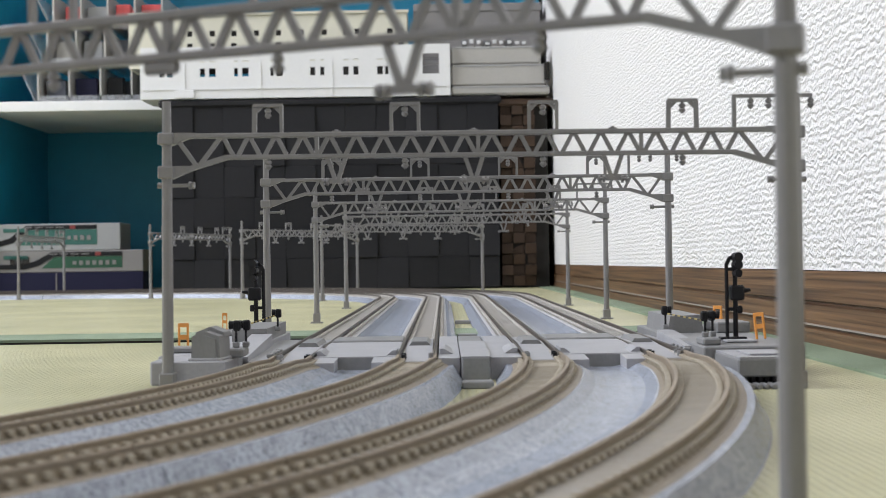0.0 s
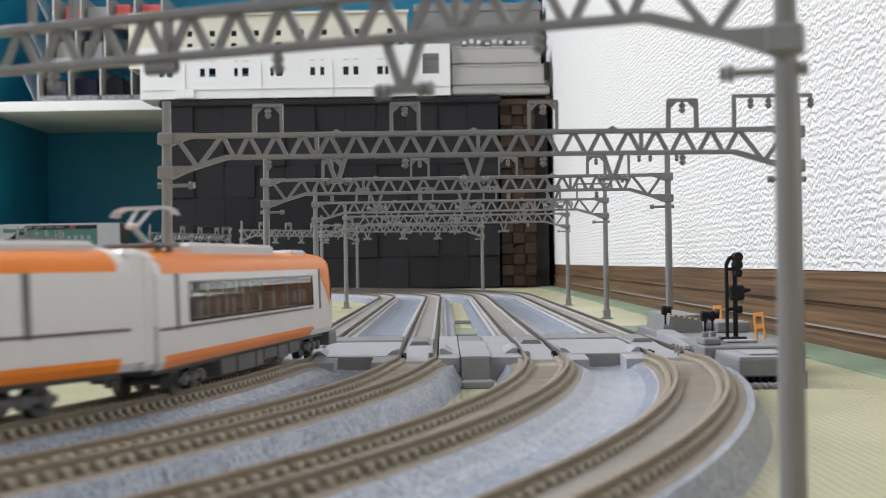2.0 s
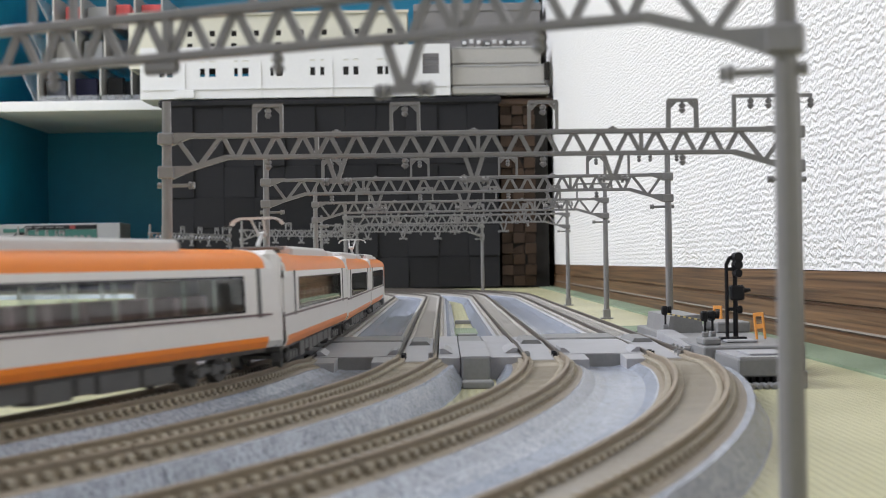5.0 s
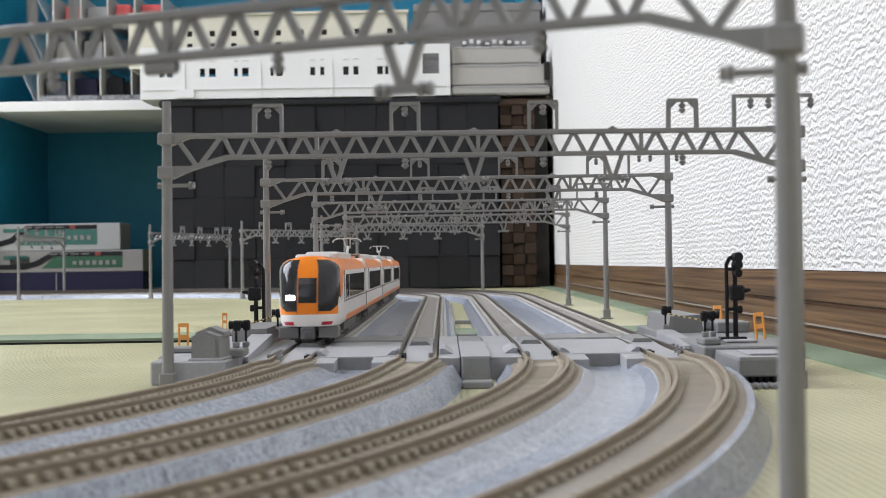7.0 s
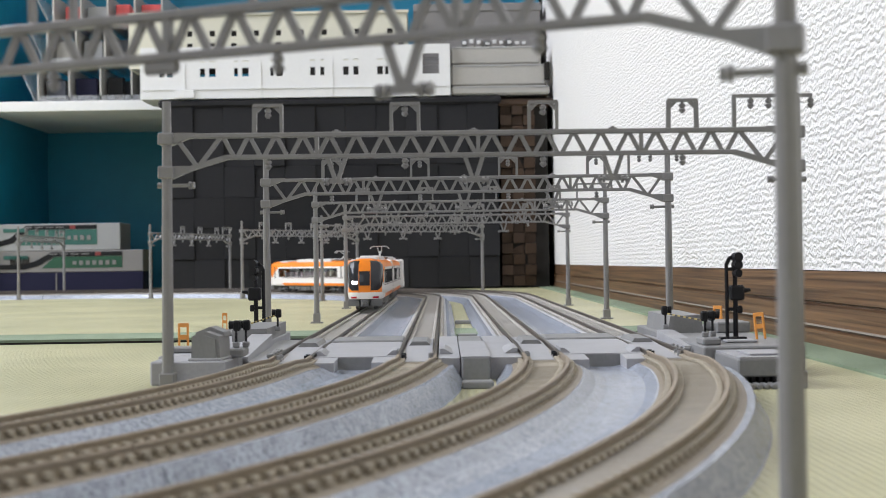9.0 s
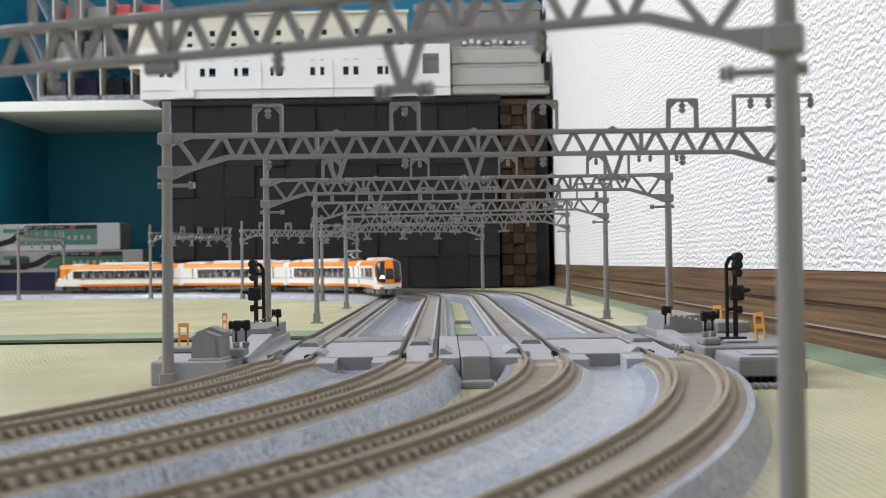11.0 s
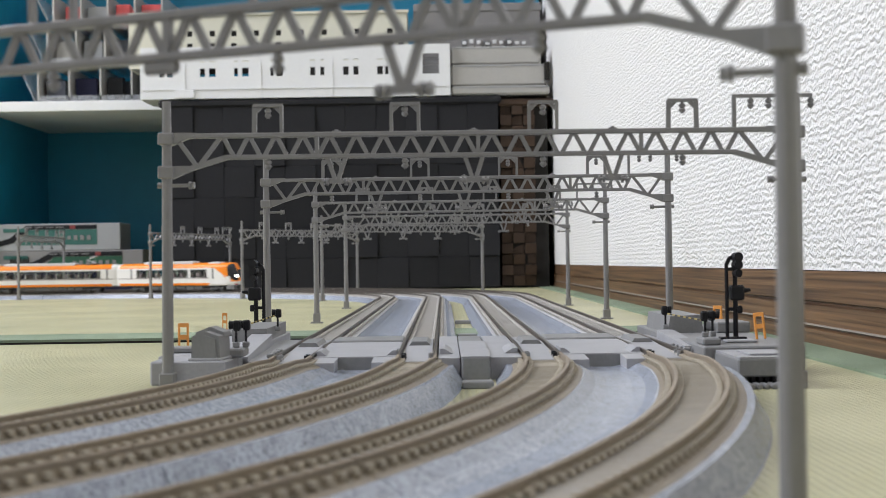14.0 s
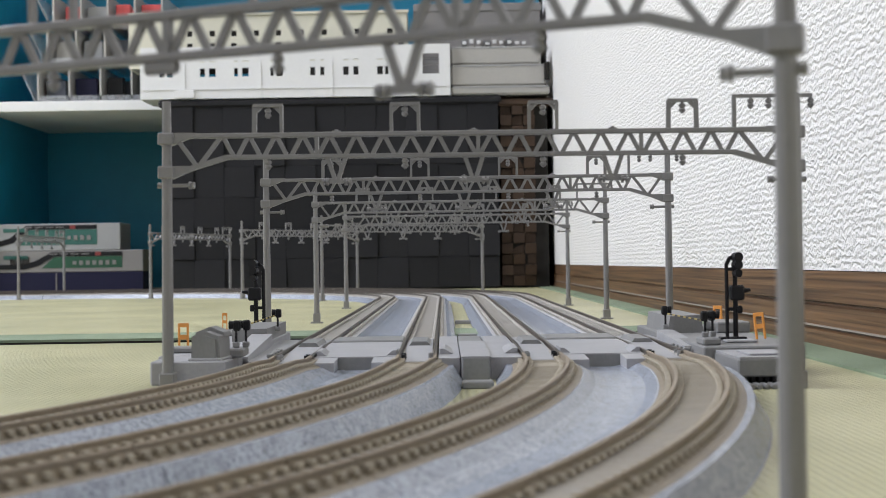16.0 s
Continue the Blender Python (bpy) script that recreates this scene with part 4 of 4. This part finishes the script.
deck_part(isr, "step_plate", 0.0735, 0.0835, 0.314, 0.328, 0.0070, 0.0075)
deck_part(isr, "mast_plate", 0.0755, 0.0840, 0.348, 0.362, 0.0079, 0.0086)
deck_part(isr, "long_block", 0.0828, 0.0930, 0.395, 0.415, 0.0079, 0.0112, M_DECK2)
bm = bmesh.new()
poly(bm, [(0.0685, 0.0079), (0.0692, 0.0130), (0.0785, 0.0134), (0.0795, 0.0079)], 0.398, 0.440)
part("rear_block", bm, M_DECK2, isr)
deck_part(isr, "signal_block", 0.0675, 0.0722, 0.339, 0.349, 0.0079, 0.0098, M_DECK2)
bm = bmesh.new()
ramp(bm, 0.0650, 0.0700, 0.352, 0.3978, 0.0070, 0.0090, 0.0)
part("slope", bm, M_DECK, isr)

# relay cabinet on the left base
cab = thing("relay_cabinet", "grey plastic trackside cabinet with a pitched roof", "cabinet", pose(-0.0580, 0.3205, P, 0, 0, -6) @ Matrix.Diagonal((0.70, 0.80, 0.96, 1)))
bm = bmesh.new()
poly(bm, [(-0.0052, 0.0), (-0.0048, 0.0062), (0.0, 0.0074), (0.0048, 0.0062), (0.0052, 0.0)], -0.004, 0.008)
part("body", bm, M_DECK2, cab)
bm = bmesh.new()
poly(bm, [(-0.0040, 0.0006), (-0.0037, 0.0055), (0.0, 0.0064), (0.0037, 0.0055), (0.0040, 0.0006)], -0.0046, -0.0039)
part("front_panel", bm, M_DECK2, cab)
bm = bmesh.new()
poly(bm, [(-0.0054, 0.0060), (0.0, 0.0076), (0.0054, 0.0060), (0.0050, 0.0070), (0.0, 0.0084), (-0.0050, 0.0070)], 0.001, 0.0085)
part("roof", bm, M_DECK2, cab)
boxpart("foot", (0, 0.002, 0.0003), (0.0118, 0.0140, 0.0007), M_DECK, cab, bev=0.0002)


def barricade():
    b = thing("warning_board", "orange plastic two-legged warning frame", "warning board", group="orange warning frames")
    for s in (-1, 1):
        bm = bmesh.new()
        fbox(bm, (s * 0.0019, 0, 0.0034), (0.0010, 0.0010, 0.0068), None, 0.0002)
        part("leg", bm, M_ORANGE, b)
    for z, h in ((0.0063, 0.0010), (0.0033, 0.0012)):
        bm = bmesh.new()
        fbox(bm, (0, 0, z), (0.0030, 0.0009, h))
        part("cross_bar", bm, M_ORANGE, b)
    return b


b0 = barricade()
b0.matrix_basis = pose(-0.0716, 0.357, P, 0, 0, 10) @ Matrix.Diagonal((0.62, 0.86, 1.10, 1))
copy_thing(b0, pose(-0.0742, 0.440, P + 0.0012, 0, 0, 10) @ Matrix.Diagonal((0.58, 0.62, 0.78, 1)))
deck_part(isl, "edge_strip", -0.0775, -0.0660, 0.425, 0.4498, P, P + 0.0012, M_DECK2)
copy_thing(b0, pose(0.0880, 0.418, 0.0079, 0, 0, -35))
copy_thing(b0, pose(0.0882, 0.362, 0.0079, 0, -6, -30))


def crossing_signal():
    c = thing("crossing_signal", "small black plastic crossing signal with twin heads", "crossing signal", group="black crossing signals")
    bm = bmesh.new()
    fcyl(bm, (0, 0, 0), (0, 0, 0.0058), 0.00055, 0.0005, 8)
    post = part("post", bm, M_BLACK, c)
    bm = bmesh.new()
    fbox(bm, (0, 0, 0.0008), (0.0026, 0.0026, 0.0016), None, 0.0003)
    part("base", bm, M_DECK2, c)
    bm = bmesh.new()
    fbox(bm, (0.0004, 0, 0.0062), (0.0030, 0.0024, 0.0030), None, 0.0005)
    head = part("head", bm, M_BLACK, c)
    bm = bmesh.new()
    fcyl(bm, (-0.0010, 0, 0.0064), (-0.0028, 0, 0.0064), 0.0011, 0.0013, 10)
    part("visor", bm, M_BLACK, head)
    return c


c0 = crossing_signal()
c0.matrix_basis = pose(-0.0530, 0.331, P + 0.0022) @ Matrix.Diagonal((0.62, 0.8, 0.9, 1))
copy_thing(c0, pose(-0.0508, 0.333, P + 0.0022))
copy_thing(c0, pose(-0.0522, 0.408, 0.0098))
copy_thing(c0, pose(0.0664, 0.390, 0.0096, 0, 0, 180))
copy_thing(c0, pose(0.0690, 0.344, 0.0098, 0, 0, 180))
copy_thing(c0, pose(0.0716, 0.347, 0.0098, 0, 0, 180))


def barrier_arm(a, b):
    e = thing("barrier_arm", "thin black and yellow striped barrier arm", "barrier arm", group="striped barrier arms")
    a, b = Vector(a), Vector(b)
    n = 14
    for i in range(n):
        bm = bmesh.new()
        bar(bm, a + (b - a) * i / n, a + (b - a) * (i + 1) / n, 0.0004, 0.0004)
        part("stripe", bm, M_BLACK if i % 2 else M_YELLOW, e)


barrier_arm((-0.0590, 0.398, 0.0128), (-0.0525, 0.406, 0.0148))
barrier_arm((0.0670, 0.389, 0.0142), (0.0705, 0.349, 0.0138))


def signal_mast(m, mirror):
    e = thing("signal_mast", "tall black plastic railway signal with relay box and ladder", "signal mast", m, group="black signal masts")
    k = mirror
    bm = bmesh.new()
    fcyl(bm, (0, 0, 0), (0, 0, 0.0235), 0.0008, 0.0007, 10)
    part("post", bm, M_BLACK, e)
    bm = bmesh.new()
    fcyl(bm, (-k * 0.0026, 0, 0), (-k * 0.0026, 0, 0.0215), 0.0006, 0.0006, 8)
    bar(bm, (-k * 0.0026, 0, 0.0213), (-k * 0.0016, 0, 0.0232), 0.0011, 0.0011)
    bar(bm, (-k * 0.0018, 0, 0.0231), (0, 0, 0.0234), 0.0011, 0.0011)
    part("ladder", bm, M_BLACK, e)
    for z in (0.0085, 0.0200):
        boxpart("bracket", (-k * 0.0012, 0, z), (0.0030, 0.0010, 0.0010), M_BLACK, e)
    bm = bmesh.new()
    fbox(bm, (k * 0.0004, 0, 0.0132), (0.0044, 0.0034, 0.0044), None, 0.0005)
    box = part("relay_box", bm, M_BLACK, e)
    bm = bmesh.new()
    fcyl(bm, (k * 0.0022, -0.0004, 0.0138), (k * 0.0046, -0.0010, 0.0140), 0.0009, 0.0004, 8)
    part("hood", bm, M_BLACK, box)
    boxpart("lamp_case", (k * 0.0012, -0.0004, 0.0084), (0.0016, 0.0016, 0.0022), M_BLACK, e, bev=0.0003)
    for z, r in ((0.0234, 0.0014), (0.0212, 0.0013), (0.0188, 0.0011)):
        bm = bmesh.new()
        fcyl(bm, (k * 0.0002, 0.0006, z), (k * 0.0008, -0.0024, z), r, r * 1.05, 12)
        part("lamp_head", bm, M_BLACK, e)
    boxpart("base", (-k * 0.0010, 0, 0.0002), (0.0080, 0.0040, 0.0008), M_BLACK, e, bev=0.0002)


signal_mast(pose(-0.0640, 0.443, P), -1)
signal_mast(pose(0.0796, 0.355, 0.0086) @ Matrix.Diagonal((0.88, 0.88, 0.95, 1)), 1)

# ---- far side: shelf unit, baskets and what stands on them ----
shelf = thing("cube_shelf", "white-edged open shelf unit with teal inside panels", "shelf")
SY0, SY1 = 1.60, 1.862
boxpart("back_panel", (-0.23, SY1 + 0.006, 0.33), (0.70, 0.012, 0.66), M_TEAL, shelf, "teal back panel")
boxpart("side_panel", (-0.572, (SY0 + SY1) / 2, 0.33), (0.015, SY1 - SY0, 0.66), M_TEAL, shelf, "teal side panel")
boxpart("side_panel", (0.115, (SY0 + SY1) / 2, 0.33), (0.015, SY1 - SY0, 0.66), M_TEAL, shelf, "teal side panel")
boxpart("shelf_board", (-0.229, (SY0 + SY1) / 2, 0.2295), (0.670, SY1 - SY0, 0.0125), M_SHELFWHITE, shelf, "white shelf board", 0.0006)
boxpart("shelf_board", (-0.229, (SY0 + SY1) / 2, 0.6665), (0.70, SY1 - SY0, 0.0125), M_SHELFWHITE, shelf, "white shelf board", 0.0006)


def strap_basket(name, label, x0, x1, yfront, depth, z1, nx, nz, material, uneven, seed, xs=None, deep=0.0012, tight=1.0):
    """A basket of wide flat straps woven over and under."""
    e = thing(name, label, "basket")
    rnd = random.Random(seed)
    boxpart("lining", ((x0 + x1) / 2, yfront + depth / 2 + 0.004, z1 / 2 - 0.002), (x1 - x0 - 0.006, depth - 0.004, z1 - 0.006), M_DARK, e, "dark basket lining, showing as shade where straps leave it bare")
    cw, ch = ((xs or x1) - x0) / nx, (z1 - 0.008) / nz
    for i in range(nx):
        for j in range(nz):
            over = (i + j) % 2
            bm = bmesh.new()
            w, h = (cw * 1.01, ch * 0.985) if over else (cw * 0.985, ch * 1.01)
            vs = fbox(bm, (0, 0, 0), (w * tight, 0.0022, h * tight), None, 0.0003)
            m = Matrix.Rotation(rnd.uniform(-1, 1) * uneven, 4, "X") @ Matrix.Rotation(rnd.uniform(-1, 1) * uneven, 4, "Z") @ Matrix.Rotation(rnd.uniform(-1, 1) * uneven * 0.15, 4, "Y")
            ob = part("strap", bm, material, e)
            ob.matrix_basis = Matrix.Translation((x0 + (i + 0.5) * cw, yfront + (0.0 if over else deep) + rnd.uniform(0, 0.0008), 0.002 + (j + 0.5) * ch)) @ m
    bm = bmesh.new()
    fbox(bm, ((x0 + x1) / 2, yfront + depth / 2, z1 - 0.004), (x1 - x0 + 0.008, depth + 0.006, 0.008), None, 0.002)
    part("rim", bm, material, e)
    return e


strap_basket("storage_basket", "dark charcoal basket of wide woven straps", -0.314, 0.064, 1.462, 0.13, 0.2165, 11, 6, M_STRAP, 0.05, 3)
# straps stop at 0.106; bare dark lining stands in for the shaded corner columns
strap_basket("storage_basket", "brown basket of woven straps, in the corner", 0.0665, 0.1235, 1.470, 0.12, 0.2140, 3, 17, M_STRAPB, 0.16, 4, 0.1060, 0.0060, 0.95)


def case_box(label, x0, x1, z0, z1, style):
    """A book-shaped model train carton seen from its long edge."""
    e = thing("train_carton", label, "carton", group="cartons in the shelf")
    y0, y1 = 1.612, 1.665
    base = {"navy": M_NAVY, "white": M_CARDW, "grey": M_CARD}[style]
    boxpart("sleeve", ((x0 + x1) / 2, (y0 + y1) / 2, (z0 + z1) / 2), (x1 - x0, y1 - y0, z1 - z0), base, e, bev=0.0008)
    if style == "navy":
        boxpart("fold", (x0 + 0.080, y0 - 0.0004, (z0 + z1) / 2), (0.0012, 0.001, z1 - z0 - 0.002), M_CARD, e)
        return
    yy = y0 - 0.0007
    xr = x1 - (0.029 if style == "white" else 0.026)
    bm = bmesh.new()
    za, zb = z0 + (z1 - z0) * 0.30, z1 - 0.004
    xs = xr - 0.098
    poly(bm, [(x0 + 0.004, za - 0.004), (xs - 0.022, za - 0.004), (xs - 0.006, za), (xs + 0.014, zb - 0.003), (xr, zb - 0.003), (xr, zb + 0.002), (xs + 0.010, zb + 0.002),
              (xs - 0.010, za + 0.006), (xs - 0.024, za + 0.002), (x0 + 0.004, za + 0.002)], yy, y0 + 0.0002)
    part("dark_swoosh", bm, M_BLACK, e)
    bm = bmesh.new()
    poly(bm, [(xs - 0.002, za - 0.003), (xs + 0.014, zb - 0.0035), (xr, zb - 0.0035), (xr, za - 0.003)], yy + 0.0003, y0 + 0.0002)
    part("colour_field", bm, M_CARDT if style == "white" else M_CARDG, e)
    rnd = random.Random(int(z0 * 1e4))
    for k in range(7):
        x = xr - 0.010 - k * 0.0082
        boxpart("text_bar", (x, yy - 0.0001, (za + zb) / 2 - 0.004), (0.0046, 0.0006, rnd.uniform(0.0035, 0.006)), M_CARD, e, "pale unreadable lettering")
    boxpart("red_field", (xr - 0.0300, yy - 0.0001, zb - 0.0004), (0.007, 0.0006, 0.0046), M_CARDR, e)
    for k in range(4):
        boxpart("text_bar", (xr - 0.046 - k * 0.013, yy - 0.0001, zb - 0.0004), (0.010, 0.0006, 0.0012), M_CARD, e, "pale unreadable lettering")
    boxpart("text_bar", (x0 + 0.030, yy - 0.0001, z1 - 0.008), (0.030, 0.0006, 0.0045), M_CARDT, e, "pale green unreadable lettering")
    if style == "grey":
        for k in range(10):
            boxpart("bar_mark", (x0 + 0.024 + k * 0.0024, yy - 0.0001, z1 - 0.012), (0.0012, 0.0006, 0.010), M_DARK, e)


case_box("navy card carton lying flat on the floor", -0.560, -0.372, 0.0, 0.0246, "navy")
case_box("grey and green printed train carton lying flat", -0.560, -0.372, 0.0248, 0.0515, "grey")
case_box("white and sea-green printed train carton on top", -0.560, -0.400, 0.0517, 0.0850, "white")


def window_wall(e, name, x0, x1, z0, z1, y, th, rows, material):
    """A moulded wall with real openings: rows of (z0, z1, [(x0, x1), ...])."""
    bm = bmesh.new()
    z = z0
    for a, b, holes in rows:
        fbox(bm, ((x0 + x1) / 2, y, (z + a) / 2), (x1 - x0, th, a - z))
        xs = [x0] + [v for h in holes for v in h] + [x1]
        for p, q in zip(xs[0::2], xs[1::2]):
            fbox(bm, ((p + q) / 2, y, (a + b) / 2), (q - p, th, b - a))
        z = b
    fbox(bm, ((x0 + x1) / 2, y, (z + z1) / 2), (x1 - x0, th, z1 - z))
    return part(name, bm, material, e)


def bx(px, d=1.47):
    return (px - 784) / 2300 * d + 0.0005


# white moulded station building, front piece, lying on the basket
kit = thing("model_building", "white plastic model station building with window openings", "model building")
holes = [(bx(a), bx(b)) for a, b in ((288, 298), (302, 312), (360, 369), (376, 388), (420, 427), (434, 446), (484, 490), (495, 506), (554, 563), (572, 579), (612, 622), (630, 639), (672, 682), (686, 692))]
zw = 0.2180
window_wall(kit, "front_wall", bx(255), bx(800), zw, zw + 0.058, 1.460, 0.0022,
            [(zw + 0.0245, zw + 0.0340, holes + [(bx(752), bx(781))]), (zw + 0.0340, zw + 0.0408, [(bx(752), bx(781))]),
             (zw + 0.0408, zw + 0.0424, holes + [(bx(752), bx(781))]), (zw + 0.0424, zw + 0.0475, [(bx(752), bx(781))])], M_WHITEPL)
boxpart("end_wall", (bx(256), 1.495, zw + 0.029), (0.002, 0.068, 0.058), M_WHITEPL, kit)
boxpart("end_wall", (bx(799), 1.495, zw + 0.029), (0.002, 0.068, 0.058), M_WHITEPL, kit)
boxpart("floor_plate", (bx(528), 1.495, zw + 0.001), (bx(798) - bx(258), 0.068, 0.002), M_WHITEPL, kit)
for px in (333, 467, 593, 740):
    boxpart("rib", (bx(px), 1.4585, zw + 0.020), (0.0012, 0.0012, 0.038), M_WHITEPL, kit)
boxpart("base_lip", (bx(528), 1.4580, zw + 0.0105), (bx(798) - bx(258), 0.0010, 0.0010), M_WHITEPL, kit)
boxpart("tab", (bx(333), 1.4575, zw + 0.0050), (0.022, 0.003, 0.009), M_WHITEPL, kit, bev=0.0005)

# cream upper building behind it
kit2 = thing("model_building", "cream plastic model building with two rows of windows", "model building")
d2 = 1.535
z2 = 0.2640
wins = []
for c in (303, 340, 380, 418, 458, 497, 537, 578, 618, 637, 695, 714):
    wins.append((bx(c - 5, d2), bx(c + 5, d2)))
window_wall(kit2, "front_wall", bx(232, d2), bx(725, d2), z2, 0.3290, d2, 0.0022,
            [(0.2860, 0.2930, wins), (0.3010, 0.3080, wins)], M_CREAMPL)
boxpart("end_wall", (bx(233, d2), d2 + 0.026, z2 + 0.0325), (0.0022, 0.05, 0.065), M_CREAMPL, kit2)
boxpart("end_wall", (bx(724, d2), d2 + 0.026, z2 + 0.0325), (0.0022, 0.05, 0.065), M_CREAMPL, kit2)
# near-black sheet puts the dimness of the rooms behind the windows into colour
boxpart("shade_sheet", (bx(480, d2), d2 + 0.052, z2 + 0.0325), (bx(720, d2) - bx(240, d2), 0.002, 0.065), M_DARK, kit2, "dark sheet standing in for the unlit inside")
boxpart("cornice", (bx(480, d2), d2 - 0.002, 0.3275), (bx(725, d2) - bx(232, d2) + 0.002, 0.004, 0.003), M_CREAMPL, kit2)

# added block: darkens the station's right-hand openings and carries the cream building
tray = thing("storage_tray", "dark block added behind the station windows, under the cream building", "tray")
boxpart("filler_body", (bx(600, 1.55), 1.556, 0.2395), (bx(735, 1.55) - bx(462, 1.55), 0.060, 0.047), M_DARK, tray, bev=0.002)

# light grey ribbed case beside it, with loose grey parts on top
case = thing("plastic_case", "light grey ribbed plastic case on the basket", "case")
xa, xb = bx(802), 0.1230
for z, h, dx, dy in ((0.2180, 0.0105, 0.0, 0.0), (0.2286, 0.0245, -0.004, 0.003), (0.2532, 0.0210, -0.009, 0.007)):
    boxpart("tier", ((xa + xb + dx) / 2, 1.500, z + h / 2), (xb - xa + dx, 0.075 - dy * 2, h - 0.0004), M_GREYPL, case, bev=0.0022)
    boxpart("rim_line", ((xa + xb + dx) / 2, 1.4624 + dy, z + h - 0.0018), (xb - xa + dx - 0.004, 0.0012, 0.0014), M_CARDW, case, "pale raised rim")
boxpart("latch", (xb - 0.003, 1.4610, 0.2440), (0.006, 0.003, 0.020), M_DARK, case, bev=0.001)
rnd = random.Random(9)
for k in range(9):
    x = xa + 0.016 + k * 0.0085
    e = thing("underfloor_part", "small grey moulded model part, loose on the case", "model part", pose(x, 1.485, 0.2744, 0, 0, rnd.uniform(-8, 8)), "loose grey parts")
    h = rnd.uniform(0.007, 0.013)
    boxpart("block", (0, 0, h / 2), (0.0068, 0.010, h), M_CARD if k % 3 else M_TRGREY, e, bev=0.0006)
    boxpart("ridge", (0, -0.0055, h * 0.6), (0.0045, 0.0016, h * 0.4), M_TRROOF, e, bev=0.0003)
e = thing("cardboard_box", "plain beige box standing behind the case", "box")
boxpart("body", (bx(850, 1.56), 1.575, 0.274), (0.150, 0.05, 0.112), M_CARD, e, bev=0.001)
boxpart("lid", (bx(850, 1.56), 1.575, 0.334), (0.153, 0.053, 0.010), M_CARD, e, bev=0.001)


# clear compartment trays of parts on the shelf board
def parts_tray(z0, h, x0, x1, fill, label, n):
    e = thing("parts_tray", label, "parts tray", group="clear parts trays")
    y0, y1 = 1.612, 1.74
    bm = bmesh.new()
    poly(bm, [(x0, z0 + h), (x0 + 0.020, z0), (x1, z0), (x1, z0 + 0.0016), (x0 + 0.021, z0 + 0.0016), (x0 + 0.0025, z0 + h)], y0, y1)
    part("shell", bm, M_CLEAR, e, "clear plastic shell")
    w = (x1 - x0 - 0.024) / n
    for k in range(n + 1):
        boxpart("divider", (x0 + 0.024 + k * w, (y0 + y1) / 2, z0 + h / 2 + 0.001), (0.0022, y1 - y0, h - 0.004), M_GREYPL, e, "frosted divider")
    boxpart("front_rail", ((x0 + x1) / 2 + 0.012, y0 + 0.001, z0 + 0.005), (x1 - x0 - 0.026, 0.002, 0.0065), M_CLEAR, e)
    boxpart("top_rim", ((x0 + x1) / 2, y0 + 0.001, z0 + h + 0.0008), (x1 - x0, 0.003, 0.0016), M_CLEAR, e)
    rnd = random.Random(int(z0 * 1000))
    for k in range(n):
        for q in range(4):
            boxpart("spare_part", (x0 + 0.024 + (k + 0.5) * w + rnd.uniform(-1, 1) * w * 0.15, y0 + 0.022 + 0.02 * q, z0 + 0.0030 + h * 0.34),
                    (w * rnd.uniform(0.5, 0.75), 0.012, h * rnd.uniform(0.5, 0.68)), fill[(k + q) % len(fill)], e, bev=0.001)
    return e


ZS = 0.2358
parts_tray(ZS, 0.044, -0.524, -0.345, [M_PARTS, M_NAVY, M_BLACK], "clear plastic tray with dark spare parts", 4)
parts_tray(ZS + 0.047, 0.044, -0.512, -0.345, [M_GREYPL, M_CARDW, M_PARTS], "clear plastic tray with pale grey parts", 4)
parts_tray(ZS + 0.094, 0.040, -0.504, -0.345, [M_PINK, M_CARDW, M_PINK], "clear plastic tray with red parts", 4)

motions()
